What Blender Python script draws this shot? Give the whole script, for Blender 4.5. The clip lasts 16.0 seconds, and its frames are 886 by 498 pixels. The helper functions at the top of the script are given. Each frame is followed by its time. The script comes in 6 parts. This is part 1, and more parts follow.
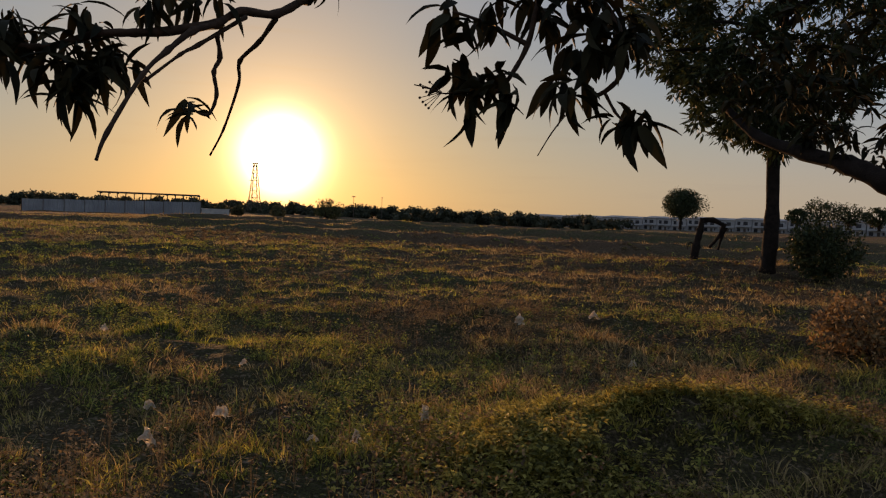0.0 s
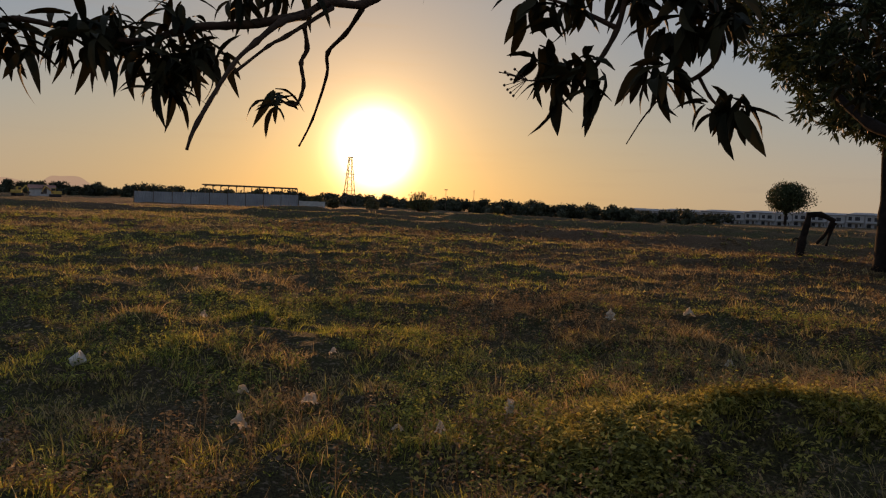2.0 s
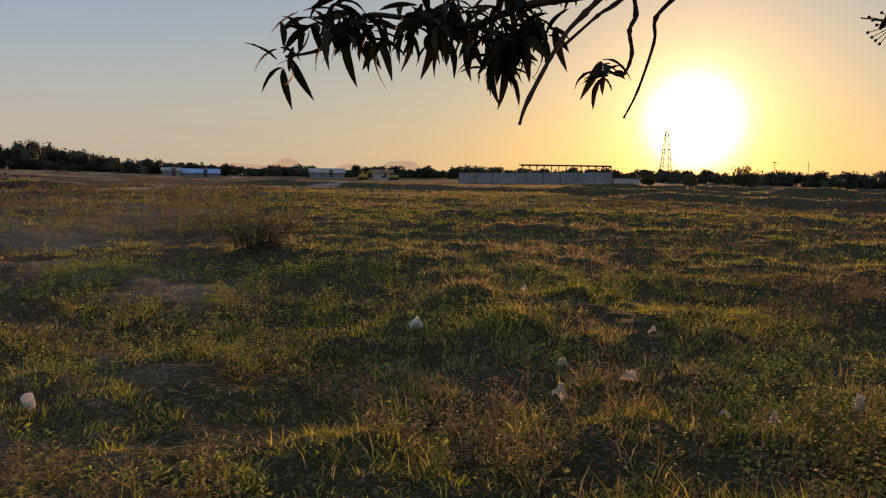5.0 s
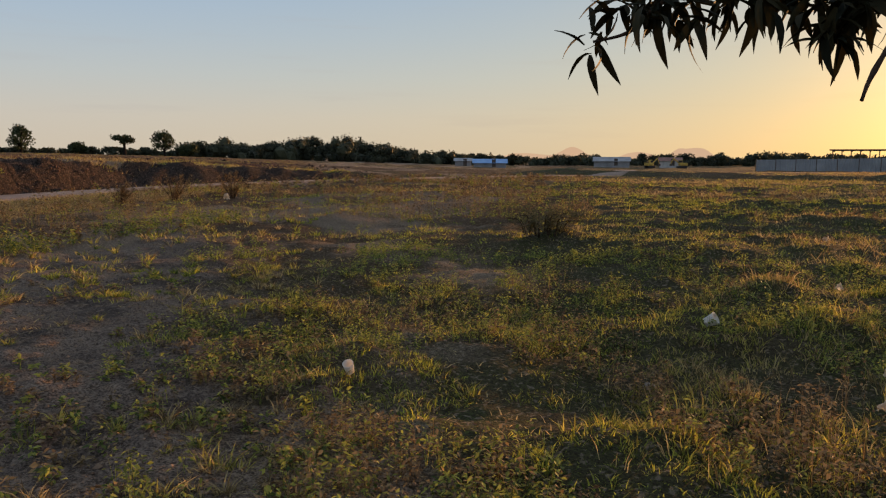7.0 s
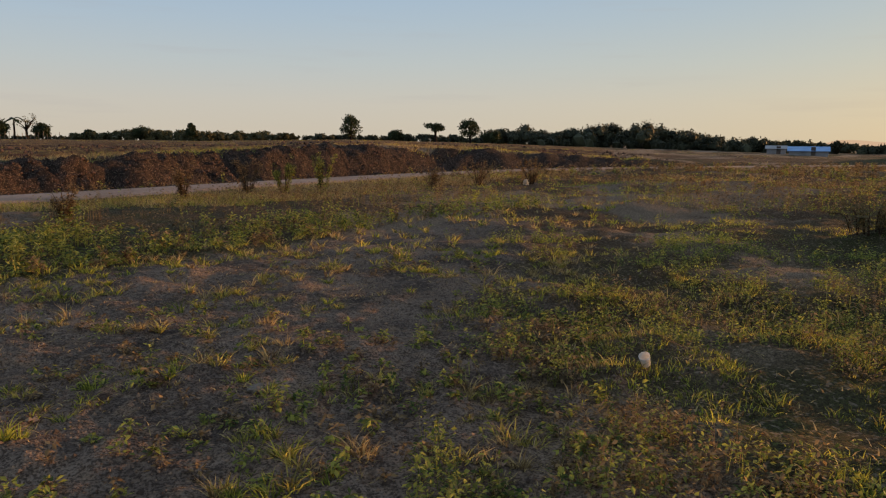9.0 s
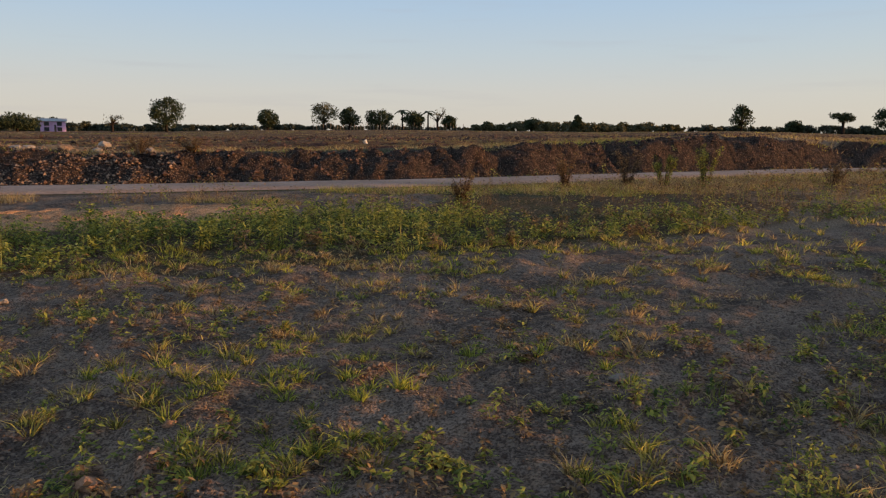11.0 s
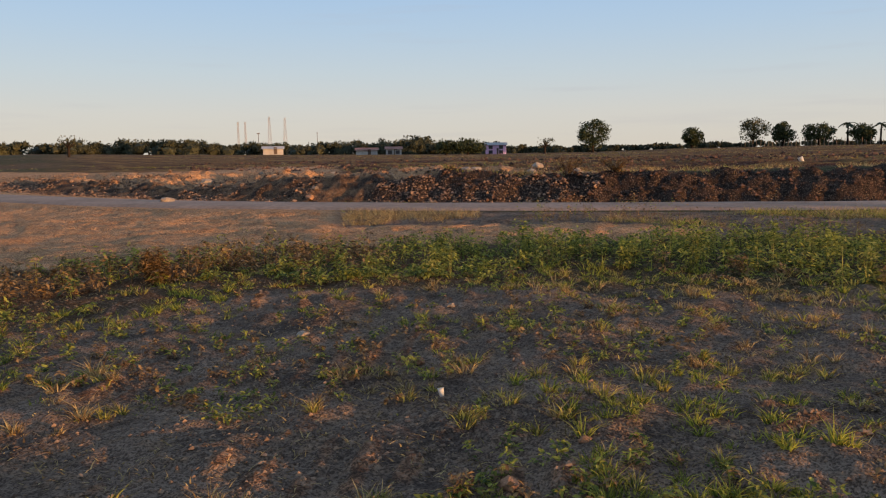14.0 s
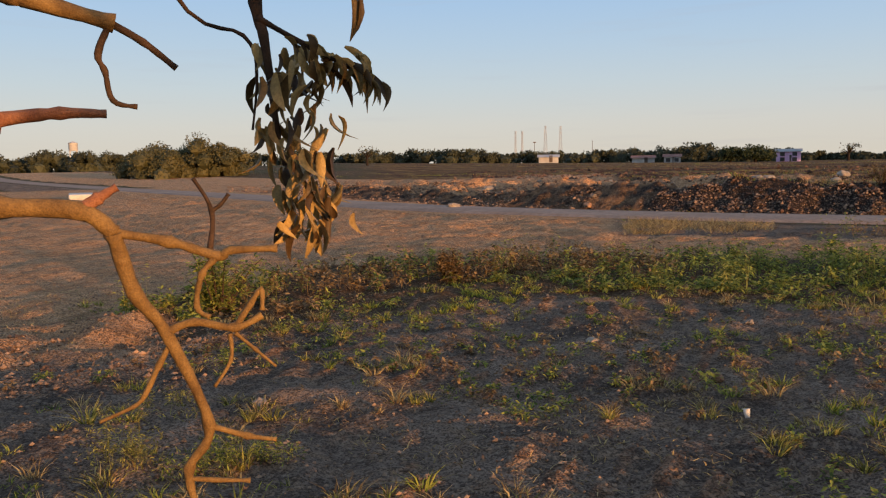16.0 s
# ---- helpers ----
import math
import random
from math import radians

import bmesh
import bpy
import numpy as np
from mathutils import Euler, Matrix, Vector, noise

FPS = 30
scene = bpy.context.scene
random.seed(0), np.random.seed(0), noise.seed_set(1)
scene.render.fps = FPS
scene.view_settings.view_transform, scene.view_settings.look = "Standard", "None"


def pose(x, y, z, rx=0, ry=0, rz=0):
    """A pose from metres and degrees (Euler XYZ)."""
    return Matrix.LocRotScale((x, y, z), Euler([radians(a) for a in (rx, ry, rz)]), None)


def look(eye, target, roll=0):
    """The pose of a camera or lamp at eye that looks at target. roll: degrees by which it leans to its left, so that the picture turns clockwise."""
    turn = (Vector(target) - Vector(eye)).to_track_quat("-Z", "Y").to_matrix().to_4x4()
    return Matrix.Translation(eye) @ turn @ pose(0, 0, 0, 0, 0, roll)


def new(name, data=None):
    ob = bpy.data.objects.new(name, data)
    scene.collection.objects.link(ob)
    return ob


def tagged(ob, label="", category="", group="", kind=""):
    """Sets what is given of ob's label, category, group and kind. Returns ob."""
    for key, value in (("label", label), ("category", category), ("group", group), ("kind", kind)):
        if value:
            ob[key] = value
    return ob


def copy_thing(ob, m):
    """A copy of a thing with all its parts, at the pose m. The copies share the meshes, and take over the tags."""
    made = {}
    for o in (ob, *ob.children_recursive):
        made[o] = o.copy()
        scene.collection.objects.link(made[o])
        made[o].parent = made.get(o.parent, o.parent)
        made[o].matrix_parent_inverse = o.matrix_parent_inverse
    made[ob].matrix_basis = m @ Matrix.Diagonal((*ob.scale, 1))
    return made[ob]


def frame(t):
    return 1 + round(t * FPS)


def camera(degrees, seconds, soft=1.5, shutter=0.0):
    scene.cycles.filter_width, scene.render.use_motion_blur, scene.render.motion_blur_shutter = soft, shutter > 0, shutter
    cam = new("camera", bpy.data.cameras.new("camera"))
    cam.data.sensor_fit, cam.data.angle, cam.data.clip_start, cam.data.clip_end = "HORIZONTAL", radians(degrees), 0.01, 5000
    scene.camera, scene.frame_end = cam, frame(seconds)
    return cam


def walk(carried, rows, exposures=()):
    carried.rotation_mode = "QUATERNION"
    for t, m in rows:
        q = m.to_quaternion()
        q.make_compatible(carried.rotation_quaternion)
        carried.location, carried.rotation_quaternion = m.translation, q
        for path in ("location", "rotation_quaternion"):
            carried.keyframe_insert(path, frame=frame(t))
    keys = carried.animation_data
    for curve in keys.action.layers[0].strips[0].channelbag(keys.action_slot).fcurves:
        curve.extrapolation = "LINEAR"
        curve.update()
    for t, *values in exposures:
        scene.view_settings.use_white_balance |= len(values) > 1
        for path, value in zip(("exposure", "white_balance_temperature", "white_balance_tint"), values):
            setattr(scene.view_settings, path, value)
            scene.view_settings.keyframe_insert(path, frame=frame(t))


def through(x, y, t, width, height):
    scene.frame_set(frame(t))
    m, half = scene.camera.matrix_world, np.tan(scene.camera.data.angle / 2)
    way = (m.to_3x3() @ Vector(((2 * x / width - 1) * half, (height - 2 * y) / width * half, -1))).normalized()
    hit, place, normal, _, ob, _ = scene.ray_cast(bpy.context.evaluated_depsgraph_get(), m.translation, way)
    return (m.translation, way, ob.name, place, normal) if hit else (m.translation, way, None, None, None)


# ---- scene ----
LENS = 60.35
cam = camera(LENS, 16.0, soft=1.2)
PATH = [
    (0, 0.042, 0.012, 1.525, 87.29, -2.18, 0.01),
    (0.5, 0.059, 0.041, 1.518, 86.93, -2.29, 1.99),
    (1, 0.06, 0.049, 1.512, 86.73, -2.41, 3.57),
    (1.5, 0.074, 0.034, 1.52, 86.64, -2.41, 5.11),
    (2, 0.074, 0.056, 1.513, 86.51, -2.4, 6.91),
    (2.5, 0.07, 0.079, 1.511, 86.28, -2.26, 9.28),
    (3, 0.076, 0.078, 1.506, 85.96, -2.15, 12.0),
    (5.5, -0.006, 0.055, 1.484, 83.81, -0.58, 35.59),
    (6, -0.029, 0.045, 1.48, 83.5, -0.34, 41.01),
    (6.5, -0.042, 0.034, 1.48, 83.3, -0.23, 46.06),
    (7, -0.056, 0.031, 1.479, 83.17, -0.17, 51.1),
    (7.5, -0.077, 0.016, 1.481, 83.04, 0.03, 56.42),
    (8, -0.078, -0.029, 1.482, 82.74, 0.18, 62.4),
    (10.5, -0.059, 0.003, 1.478, 81.32, -0.85, 92.24),
    (11, -0.055, -0.001, 1.481, 81.29, -0.52, 101.0),
    (11.5, -0.088, 0.012, 1.486, 81.46, -0.4, 107.78),
    (12, -0.11, 0.018, 1.507, 81.58, -0.24, 112.69),
    (12.5, -0.109, 0.001, 1.513, 81.7, 0.03, 117.35),
    (13, -0.085, -0.011, 1.514, 81.89, 0.22, 122.6),
    (13.5, -0.081, -0.02, 1.508, 82.24, 0.45, 127.73),
    (14, -0.074, -0.044, 1.506, 82.76, 0.76, 131.74),
    (14.5, -0.024, -0.073, 1.506, 83.14, 1.07, 135.47),
    (15, 0.019, -0.115, 1.5, 83.38, 1.33, 140.13),
    (15.5, 0.06, -0.132, 1.505, 83.49, 0.95, 145.59),
    (16, 0.09, -0.135, 1.497, 83.67, 0.96, 152.0),
]
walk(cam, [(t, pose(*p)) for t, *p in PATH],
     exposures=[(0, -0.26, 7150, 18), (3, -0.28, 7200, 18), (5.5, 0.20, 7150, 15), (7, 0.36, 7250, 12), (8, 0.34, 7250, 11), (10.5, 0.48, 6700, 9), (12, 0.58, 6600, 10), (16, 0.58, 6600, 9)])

SUN_AZ, SUN_EL = 12.1, 3.8


def polar(az, d, z=0.0):
    """A place by its bearing (degrees to the left of the first view) and distance."""
    return Vector((-d * math.sin(radians(az)), d * math.cos(radians(az)), z))


# ---------------------------------------------------------------- sky and sun
def build_world():
    world = bpy.data.worlds.new("evening_sky")
    scene.world = world
    world.use_nodes = True
    nt = world.node_tree
    N, L = nt.nodes, nt.links
    bg = N["Background"]
    tex = N.new("ShaderNodeTexSky")
    tex.sky_type, tex.sun_disc = 'NISHITA', False
    tex.sun_elevation, tex.sun_rotation = radians(SUN_EL), radians(-SUN_AZ)
    tc = N.new("ShaderNodeTexCoord")
    nrm = N.new("ShaderNodeVectorMath"); nrm.operation = 'NORMALIZE'
    L.new(tc.outputs["Generated"], nrm.inputs[0])
    sep = N.new("ShaderNodeSeparateXYZ"); L.new(nrm.outputs[0], sep.inputs[0])
    ramp = N.new("ShaderNodeValToRGB")
    el = ramp.color_ramp.elements
    el[0].position, el[0].color = 0.0, (0.62, 0.575, 0.50, 1)
    el[1].position, el[1].color = 1.0, (0.33, 0.47, 0.71, 1)
    for p, c in ((0.05, (0.585, 0.585, 0.565)), (0.10, (0.50, 0.58, 0.645)), (0.15, (0.42, 0.55, 0.70)), (0.20, (0.355, 0.515, 0.73)), (0.30, (0.31, 0.48, 0.75)), (0.6, (0.36, 0.51, 0.76))):
        e = el.new(p); e.color = (*c, 1)
    L.new(sep.outputs["Z"], ramp.inputs[0])
    dot = N.new("ShaderNodeVectorMath"); dot.operation = 'DOT_PRODUCT'
    L.new(nrm.outputs[0], dot.inputs[0])
    dot.inputs[1].default_value = polar(SUN_AZ, math.cos(radians(SUN_EL)), math.sin(radians(SUN_EL)))
    mx = N.new("ShaderNodeMath"); mx.operation = 'MAXIMUM'; mx.inputs[1].default_value = 0.0
    L.new(dot.outputs["Value"], mx.inputs[0])

    def add(a, b):
        m = N.new("ShaderNodeVectorMath"); m.operation = 'ADD'
        L.new(a, m.inputs[0]); L.new(b, m.inputs[1])
        return m.outputs[0]

    def glow(power, colour):
        p = N.new("ShaderNodeMath"); p.operation = 'POWER'; p.inputs[1].default_value = power
        L.new(mx.outputs[0], p.inputs[0])
        s = N.new("ShaderNodeVectorMath"); s.operation = 'SCALE'
        s.inputs[0].default_value = colour
        L.new(p.outputs[0], s.inputs["Scale"])
        return s.outputs[0]

    sc = N.new("ShaderNodeVectorMath"); sc.operation = 'SCALE'; sc.inputs["Scale"].default_value = 0.012
    L.new(tex.outputs[0], sc.inputs[0])
    # thin grey streaks of cloud low over the horizon
    mp = N.new("ShaderNodeMapping"); mp.inputs["Scale"].default_value = (3.0, 3.0, 42.0)
    L.new(nrm.outputs[0], mp.inputs[0])
    cl = N.new("ShaderNodeTexNoise"); cl.inputs["Scale"].default_value = 1.6; cl.inputs["Detail"].default_value = 5
    L.new(mp.outputs[0], cl.inputs["Vector"])
    cr = N.new("ShaderNodeMapRange")
    for k, v in (("From Min", 0.58), ("From Max", 0.74), ("To Min", 0.0), ("To Max", 0.16)):
        cr.inputs[k].default_value = v
    L.new(cl.outputs["Fac"], cr.inputs["Value"])
    mix = N.new("ShaderNodeMix"); mix.data_type = 'RGBA'
    mix.inputs[7].default_value = (0.42, 0.42, 0.48, 1)
    L.new(cr.outputs[0], mix.inputs[0]); L.new(ramp.outputs[0], mix.inputs[6])
    out = add(mix.outputs[2], sc.outputs[0])
    for power, colour in ((3, (0.06, 0.015, -0.10)), (14, (0.14, 0.05, -0.10)), (70, (0.62, 0.31, 0.05)), (260, (0.9, 0.58, 0.25)), (1450, (15, 12, 7.0))):
        out = add(out, glow(power, colour))
    L.new(out, bg.inputs[0])
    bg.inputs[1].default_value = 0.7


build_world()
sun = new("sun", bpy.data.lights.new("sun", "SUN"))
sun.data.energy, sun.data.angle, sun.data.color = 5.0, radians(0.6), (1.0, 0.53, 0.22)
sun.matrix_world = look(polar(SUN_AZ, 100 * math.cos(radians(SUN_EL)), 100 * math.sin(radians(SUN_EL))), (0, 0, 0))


# ---------------------------------------------------------------- materials
def shade(name, low, high, scale=3.0, rough=0.8, bump=0.0, bump_scale=40.0, fine=0.0, vary="", through=0.0, metal=0.0, dist=0.02, gloss=0.25):
    """A rough surface: two colours by coarse noise, fine grain, relief. vary: 'object' or 'island' adds a tone of its own to each piece."""
    m = bpy.data.materials.new(name)
    m.use_nodes = True
    N, L = m.node_tree.nodes, m.node_tree.links
    b = N["Principled BSDF"]
    b.inputs["Roughness"].default_value, b.inputs["Metallic"].default_value = rough, metal
    b.inputs["Specular IOR Level"].default_value = gloss
    tc = N.new("ShaderNodeTexCoord")
    n1 = N.new("ShaderNodeTexNoise"); n1.inputs["Scale"].default_value = scale; n1.inputs["Detail"].default_value = 6
    L.new(tc.outputs["Object"], n1.inputs["Vector"])
    fac = n1.outputs["Fac"]
    if vary:
        src = N.new("ShaderNodeObjectInfo").outputs["Random"] if vary == "object" else N.new("ShaderNodeNewGeometry").outputs["Random Per Island"]
        av = N.new("ShaderNodeMix"); av.inputs[0].default_value = 0.6
        L.new(fac, av.inputs[2]); L.new(src, av.inputs[3])
        fac = av.outputs[0]
    mr = N.new("ShaderNodeMapRange"); mr.inputs["From Min"].default_value = 0.28; mr.inputs["From Max"].default_value = 0.72
    L.new(fac, mr.inputs["Value"])
    mix = N.new("ShaderNodeMix"); mix.data_type = 'RGBA'
    mix.inputs[6].default_value, mix.inputs[7].default_value = (*low, 1), (*high, 1)
    L.new(mr.outputs[0], mix.inputs[0])
    col = mix.outputs[2]
    if fine:
        n2 = N.new("ShaderNodeTexNoise"); n2.inputs["Scale"].default_value = scale * 14; n2.inputs["Detail"].default_value = 4
        L.new(tc.outputs["Object"], n2.inputs["Vector"])
        hs = N.new("ShaderNodeHueSaturation")
        m2 = N.new("ShaderNodeMapRange"); m2.inputs["To Min"].default_value = 1 - fine; m2.inputs["To Max"].default_value = 1 + fine
        m2.inputs["From Min"].default_value = 0.3; m2.inputs["From Max"].default_value = 0.7
        L.new(n2.outputs["Fac"], m2.inputs["Value"]); L.new(m2.outputs[0], hs.inputs["Value"]); L.new(col, hs.inputs["Color"])
        col = hs.outputs[0]
    L.new(col, b.inputs["Base Color"])
    if bump:
        n3 = N.new("ShaderNodeTexNoise"); n3.inputs["Scale"].default_value = bump_scale; n3.inputs["Detail"].default_value = 5
        L.new(tc.outputs["Object"], n3.inputs["Vector"])
        bp = N.new("ShaderNodeBump"); bp.inputs["Strength"].default_value = bump; bp.inputs["Distance"].default_value = dist
        L.new(n3.outputs["Fac"], bp.inputs["Height"]); L.new(bp.outputs[0], b.inputs["Normal"])
    if through:
        tr = N.new("ShaderNodeBsdfTranslucent"); L.new(col, tr.inputs["Color"])
        ms = N.new("ShaderNodeMixShader"); ms.inputs[0].default_value = through
        L.new(b.outputs[0], ms.inputs[1]); L.new(tr.outputs[0], ms.inputs[2])
        L.new(ms.outputs[0], N["Material Output"].inputs["Surface"])
    return m


# brown bark with the darkness of backlit wood put into its colour
BARK = shade("backlit_dark_bark", (0.016, 0.012, 0.010), (0.036, 0.026, 0.020), 9, 0.95, 0.6, 60, 0.3, gloss=0.08)
DRYBARK = shade("dry_tan_bark", (0.10, 0.054, 0.018), (0.22, 0.13, 0.044), 30, 0.75, 0.6, 160, 0.25, dist=0.004)
TORNWOOD = shade("torn_red_brown_wood", (0.15, 0.055, 0.028), (0.27, 0.115, 0.06), 40, 0.8, 0.8, 180, 0.3, dist=0.004)
# twigs darkened for the same backlit look
TWIGDARK = shade("dark_twig_bark", (0.03, 0.019, 0.013), (0.075, 0.044, 0.028), 30, 0.9, 0.5, 120, 0.3, dist=0.004, gloss=0.1)
# leaf colour lowered to near black, to read as silhouettes against the sun
MANGO = shade("silhouette_mango_leaf", (0.011, 0.012, 0.006), (0.032, 0.027, 0.011), 6, 0.75, vary="object", through=0.12, gloss=0.1)
DRYLEAF = shade("curled_dry_leaf", (0.06, 0.033, 0.013), (0.37, 0.235, 0.08), 14, 0.55, 0.3, 60, 0.25, vary="object", through=0.15, dist=0.004)
CROWN = shade("dark_crown_leaves", (0.020, 0.032, 0.012), (0.060, 0.072, 0.026), 0.8, 0.6, vary="island", through=0.25)
CROWN_DRY = shade("olive_crown_leaves", (0.055, 0.055, 0.022), (0.13, 0.115, 0.05), 0.8, 0.6, vary="island", through=0.3)
GRASS = shade("meadow_grass", (0.11, 0.105, 0.026), (0.54, 0.45, 0.11), 0.45, 0.6, vary="island", through=0.58)
GREEN = shade("fresh_green_grass", (0.075, 0.10, 0.02), (0.44, 0.43, 0.07), 0.8, 0.55, vary="island", through=0.58)
DRY = shade("dry_grass", (0.15, 0.095, 0.042), (0.54, 0.40, 0.18), 0.6, 0.7, vary="island", through=0.5)
WEED = shade("leafy_weeds", (0.055, 0.085, 0.02), (0.40, 0.39, 0.075), 0.7, 0.6, vary="island", through=0.5)
WEEDBROWN = shade("withered_weeds", (0.085, 0.054, 0.028), (0.33, 0.21, 0.09), 0.6, 0.7, vary="island", through=0.35)
CLOD = shade("red_brown_clods", (0.026, 0.018, 0.015), (0.125, 0.068, 0.047), 1.2, 0.95, 0.7, 14, 0.3, vary="island")
CRUMB = shade("soil_crumbs", (0.075, 0.05, 0.036), (0.28, 0.18, 0.115), 3, 1.0, vary="island")
RUBBLE = shade("tan_rubble", (0.075, 0.045, 0.033), (0.29, 0.18, 0.115), 1.2, 0.95, 0.6, 14, 0.3, vary="island")
ROCK = shade("tan_stone", (0.17, 0.13, 0.10), (0.32, 0.255, 0.195), 5, 0.9, 0.6, 40, 0.25, vary="object")
REDROCK = shade("orange_clay_lump", (0.22, 0.11, 0.06), (0.34, 0.19, 0.11), 12, 0.95, 0.6, 80, 0.25)
PLASTIC = shade("dirty_white_plastic", (0.70, 0.64, 0.56), (0.90, 0.85, 0.78), 18, 0.45, 0.2, 60, through=0.5, dist=0.004)
BAGMAT = shade("crumpled_grey_film", (0.74, 0.68, 0.58), (0.92, 0.87, 0.78), 12, 0.4, 0.6, 30, through=0.7, dist=0.006)
WOODS = shade("far_foliage", (0.026, 0.03, 0.018), (0.075, 0.078, 0.042), 0.15, 0.7, vary="island", through=0.25)
SHEET = shade("grey_sheet_metal", (0.21, 0.212, 0.22), (0.31, 0.315, 0.32), 0.35, 0.5, 0.2, 3, 0.08, metal=0.2)
# distance haze is put into this colour as a paler grey
HAZED = shade("pale_hazed_steel", (0.26, 0.24, 0.24), (0.34, 0.31, 0.30), 0.5, 0.8)
STEEL = shade("rusted_steel", (0.05, 0.04, 0.035), (0.12, 0.085, 0.065), 1.5, 0.7, fine=0.2)
# white render toned down to a light grey
WHITEWALL = shade("dull_white_render", (0.30, 0.28, 0.265), (0.45, 0.43, 0.41), 0.4, 0.85, 0.2, 6, 0.08)
PINKWALL = shade("lilac_pink_paint", (0.50, 0.30, 0.46), (0.68, 0.44, 0.62), 0.5, 0.8, 0.2, 6, 0.08)
ROOFGREY = shade("grey_roof_sheet", (0.20, 0.19, 0.19), (0.34, 0.32, 0.31), 0.5, 0.6, 0.2, 5, 0.1)
ROOFRED = shade("rusty_red_roof_sheet", (0.16, 0.07, 0.05), (0.30, 0.14, 0.10), 0.5, 0.7, 0.2, 5, 0.1)
BLUEROOF = shade("blue_roof_sheet", (0.10, 0.22, 0.42), (0.20, 0.36, 0.58), 0.5, 0.5, 0.2, 5, 0.1)
DARKGLASS = shade("dark_window_glass", (0.02, 0.022, 0.026), (0.05, 0.05, 0.055), 0.5, 0.15)
YELLOW = shade("faded_yellow_machine_paint", (0.36, 0.22, 0.04), (0.55, 0.36, 0.08), 1.0, 0.5, fine=0.15)
RUBBER = shade("black_rubber", (0.02, 0.02, 0.02), (0.05, 0.045, 0.04), 2, 0.85)
CONCRETE = shade("pale_concrete", (0.36, 0.33, 0.30), (0.52, 0.49, 0.45), 1.5, 0.9, 0.4, 20, 0.15)
FENCEWOOD = shade("weathered_fence_wood", (0.12, 0.09, 0.065), (0.25, 0.20, 0.15), 3, 0.9, fine=0.2)


def ground_material():
    """Meadow litter, dark soil, sand and broken red earth, told apart by the zone weights stored on the ground."""
    m = bpy.data.materials.new("open_ground")
    m.use_nodes = True
    N, L = m.node_tree.nodes, m.node_tree.links
    b = N["Principled BSDF"]
    b.inputs["Roughness"].default_value = 1.0
    b.inputs["Specular IOR Level"].default_value = 0.05
    geo = N.new("ShaderNodeNewGeometry")

    def noise_tex(scale, detail=5, vec=None):
        n = N.new("ShaderNodeTexNoise"); n.inputs["Scale"].default_value = scale; n.inputs["Detail"].default_value = detail
        L.new(vec or geo.outputs["Position"], n.inputs["Vector"])
        return n.outputs["Fac"]

    def rng(src, a, c, lo=0.0, hi=1.0):
        r = N.new("ShaderNodeMapRange")
        for k, v in (("From Min", a), ("From Max", c), ("To Min", lo), ("To Max", hi)):
            r.inputs[k].default_value = v
        L.new(src, r.inputs["Value"])
        return r.outputs[0]

    def mixc(f, a, c):
        x = N.new("ShaderNodeMix"); x.data_type = 'RGBA'
        L.new(f, x.inputs[0])
        for i, v in ((6, a), (7, c)):
            if isinstance(v, tuple):
                x.inputs[i].default_value = (*v, 1)
            else:
                L.new(v, x.inputs[i])
        return x.outputs[2]

    def math2(op, a, c):
        x = N.new("ShaderNodeMath"); x.operation = op
        for i, v in ((0, a), (1, c)):
            if isinstance(v, (int, float)):
                x.inputs[i].default_value = v
            else:
                L.new(v, x.inputs[i])
        return x.outputs[0]

    def zone(name, soft=0.9):
        a = N.new("ShaderNodeAttribute"); a.attribute_name = name
        jitter = math2('MULTIPLY', math2('SUBTRACT', noise_tex(2.2, 6), 0.5), soft)
        return rng(math2('ADD', a.outputs["Fac"], jitter), 0.35, 0.65)

    big, mid, fine, grit, gravel = noise_tex(0.22), noise_tex(1.3), noise_tex(7.0, 7), noise_tex(70.0, 5), noise_tex(26.0, 6)
    grass = mixc(rng(big, 0.35, 0.65), (0.062, 0.055, 0.026), (0.11, 0.082, 0.042))
    grass = mixc(rng(mid, 0.4, 0.62), grass, (0.075, 0.078, 0.028))
    far = noise_tex(0.035, 4)
    grass = mixc(rng(far, 0.47, 0.56), grass, (0.135, 0.082, 0.045))
    grass = mixc(zone("litter", 0.6), grass, (0.32, 0.225, 0.15))
    soil = mixc(rng(mid, 0.35, 0.65), (0.120, 0.087, 0.069), (0.33, 0.233, 0.17))
    # warmer patches paint sunlit tops onto the small bumps of the soil
    soil = mixc(rng(fine, 0.51, 0.66), soil, (0.31, 0.205, 0.135))
    sand = mixc(rng(mid, 0.3, 0.7), (0.62, 0.31, 0.145), (0.76, 0.44, 0.23))
    sand = mixc(rng(fine, 0.5, 0.8), sand, (0.24, 0.145, 0.095))
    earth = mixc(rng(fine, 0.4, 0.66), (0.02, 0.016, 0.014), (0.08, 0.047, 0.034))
    # ploughed strips that follow the road
    off = N.new("ShaderNodeAttribute"); off.attribute_name = "strip"
    cx = N.new("ShaderNodeCombineXYZ")
    L.new(math2('ADD', off.outputs["Fac"], math2('MULTIPLY', noise_tex(0.06, 4), 14.0)), cx.inputs[0])
    strips = noise_tex(0.42, 5, cx.outputs[0])
    field = mixc(rng(strips, 0.46, 0.55), (0.085, 0.03, 0.018), (0.30, 0.175, 0.055))
    field = mixc(rng(mid, 0.58, 0.74), field, (0.10, 0.052, 0.028))
    col = mixc(zone("field", 0.5), grass, field)
    col = mixc(zone("soil"), col, soil)
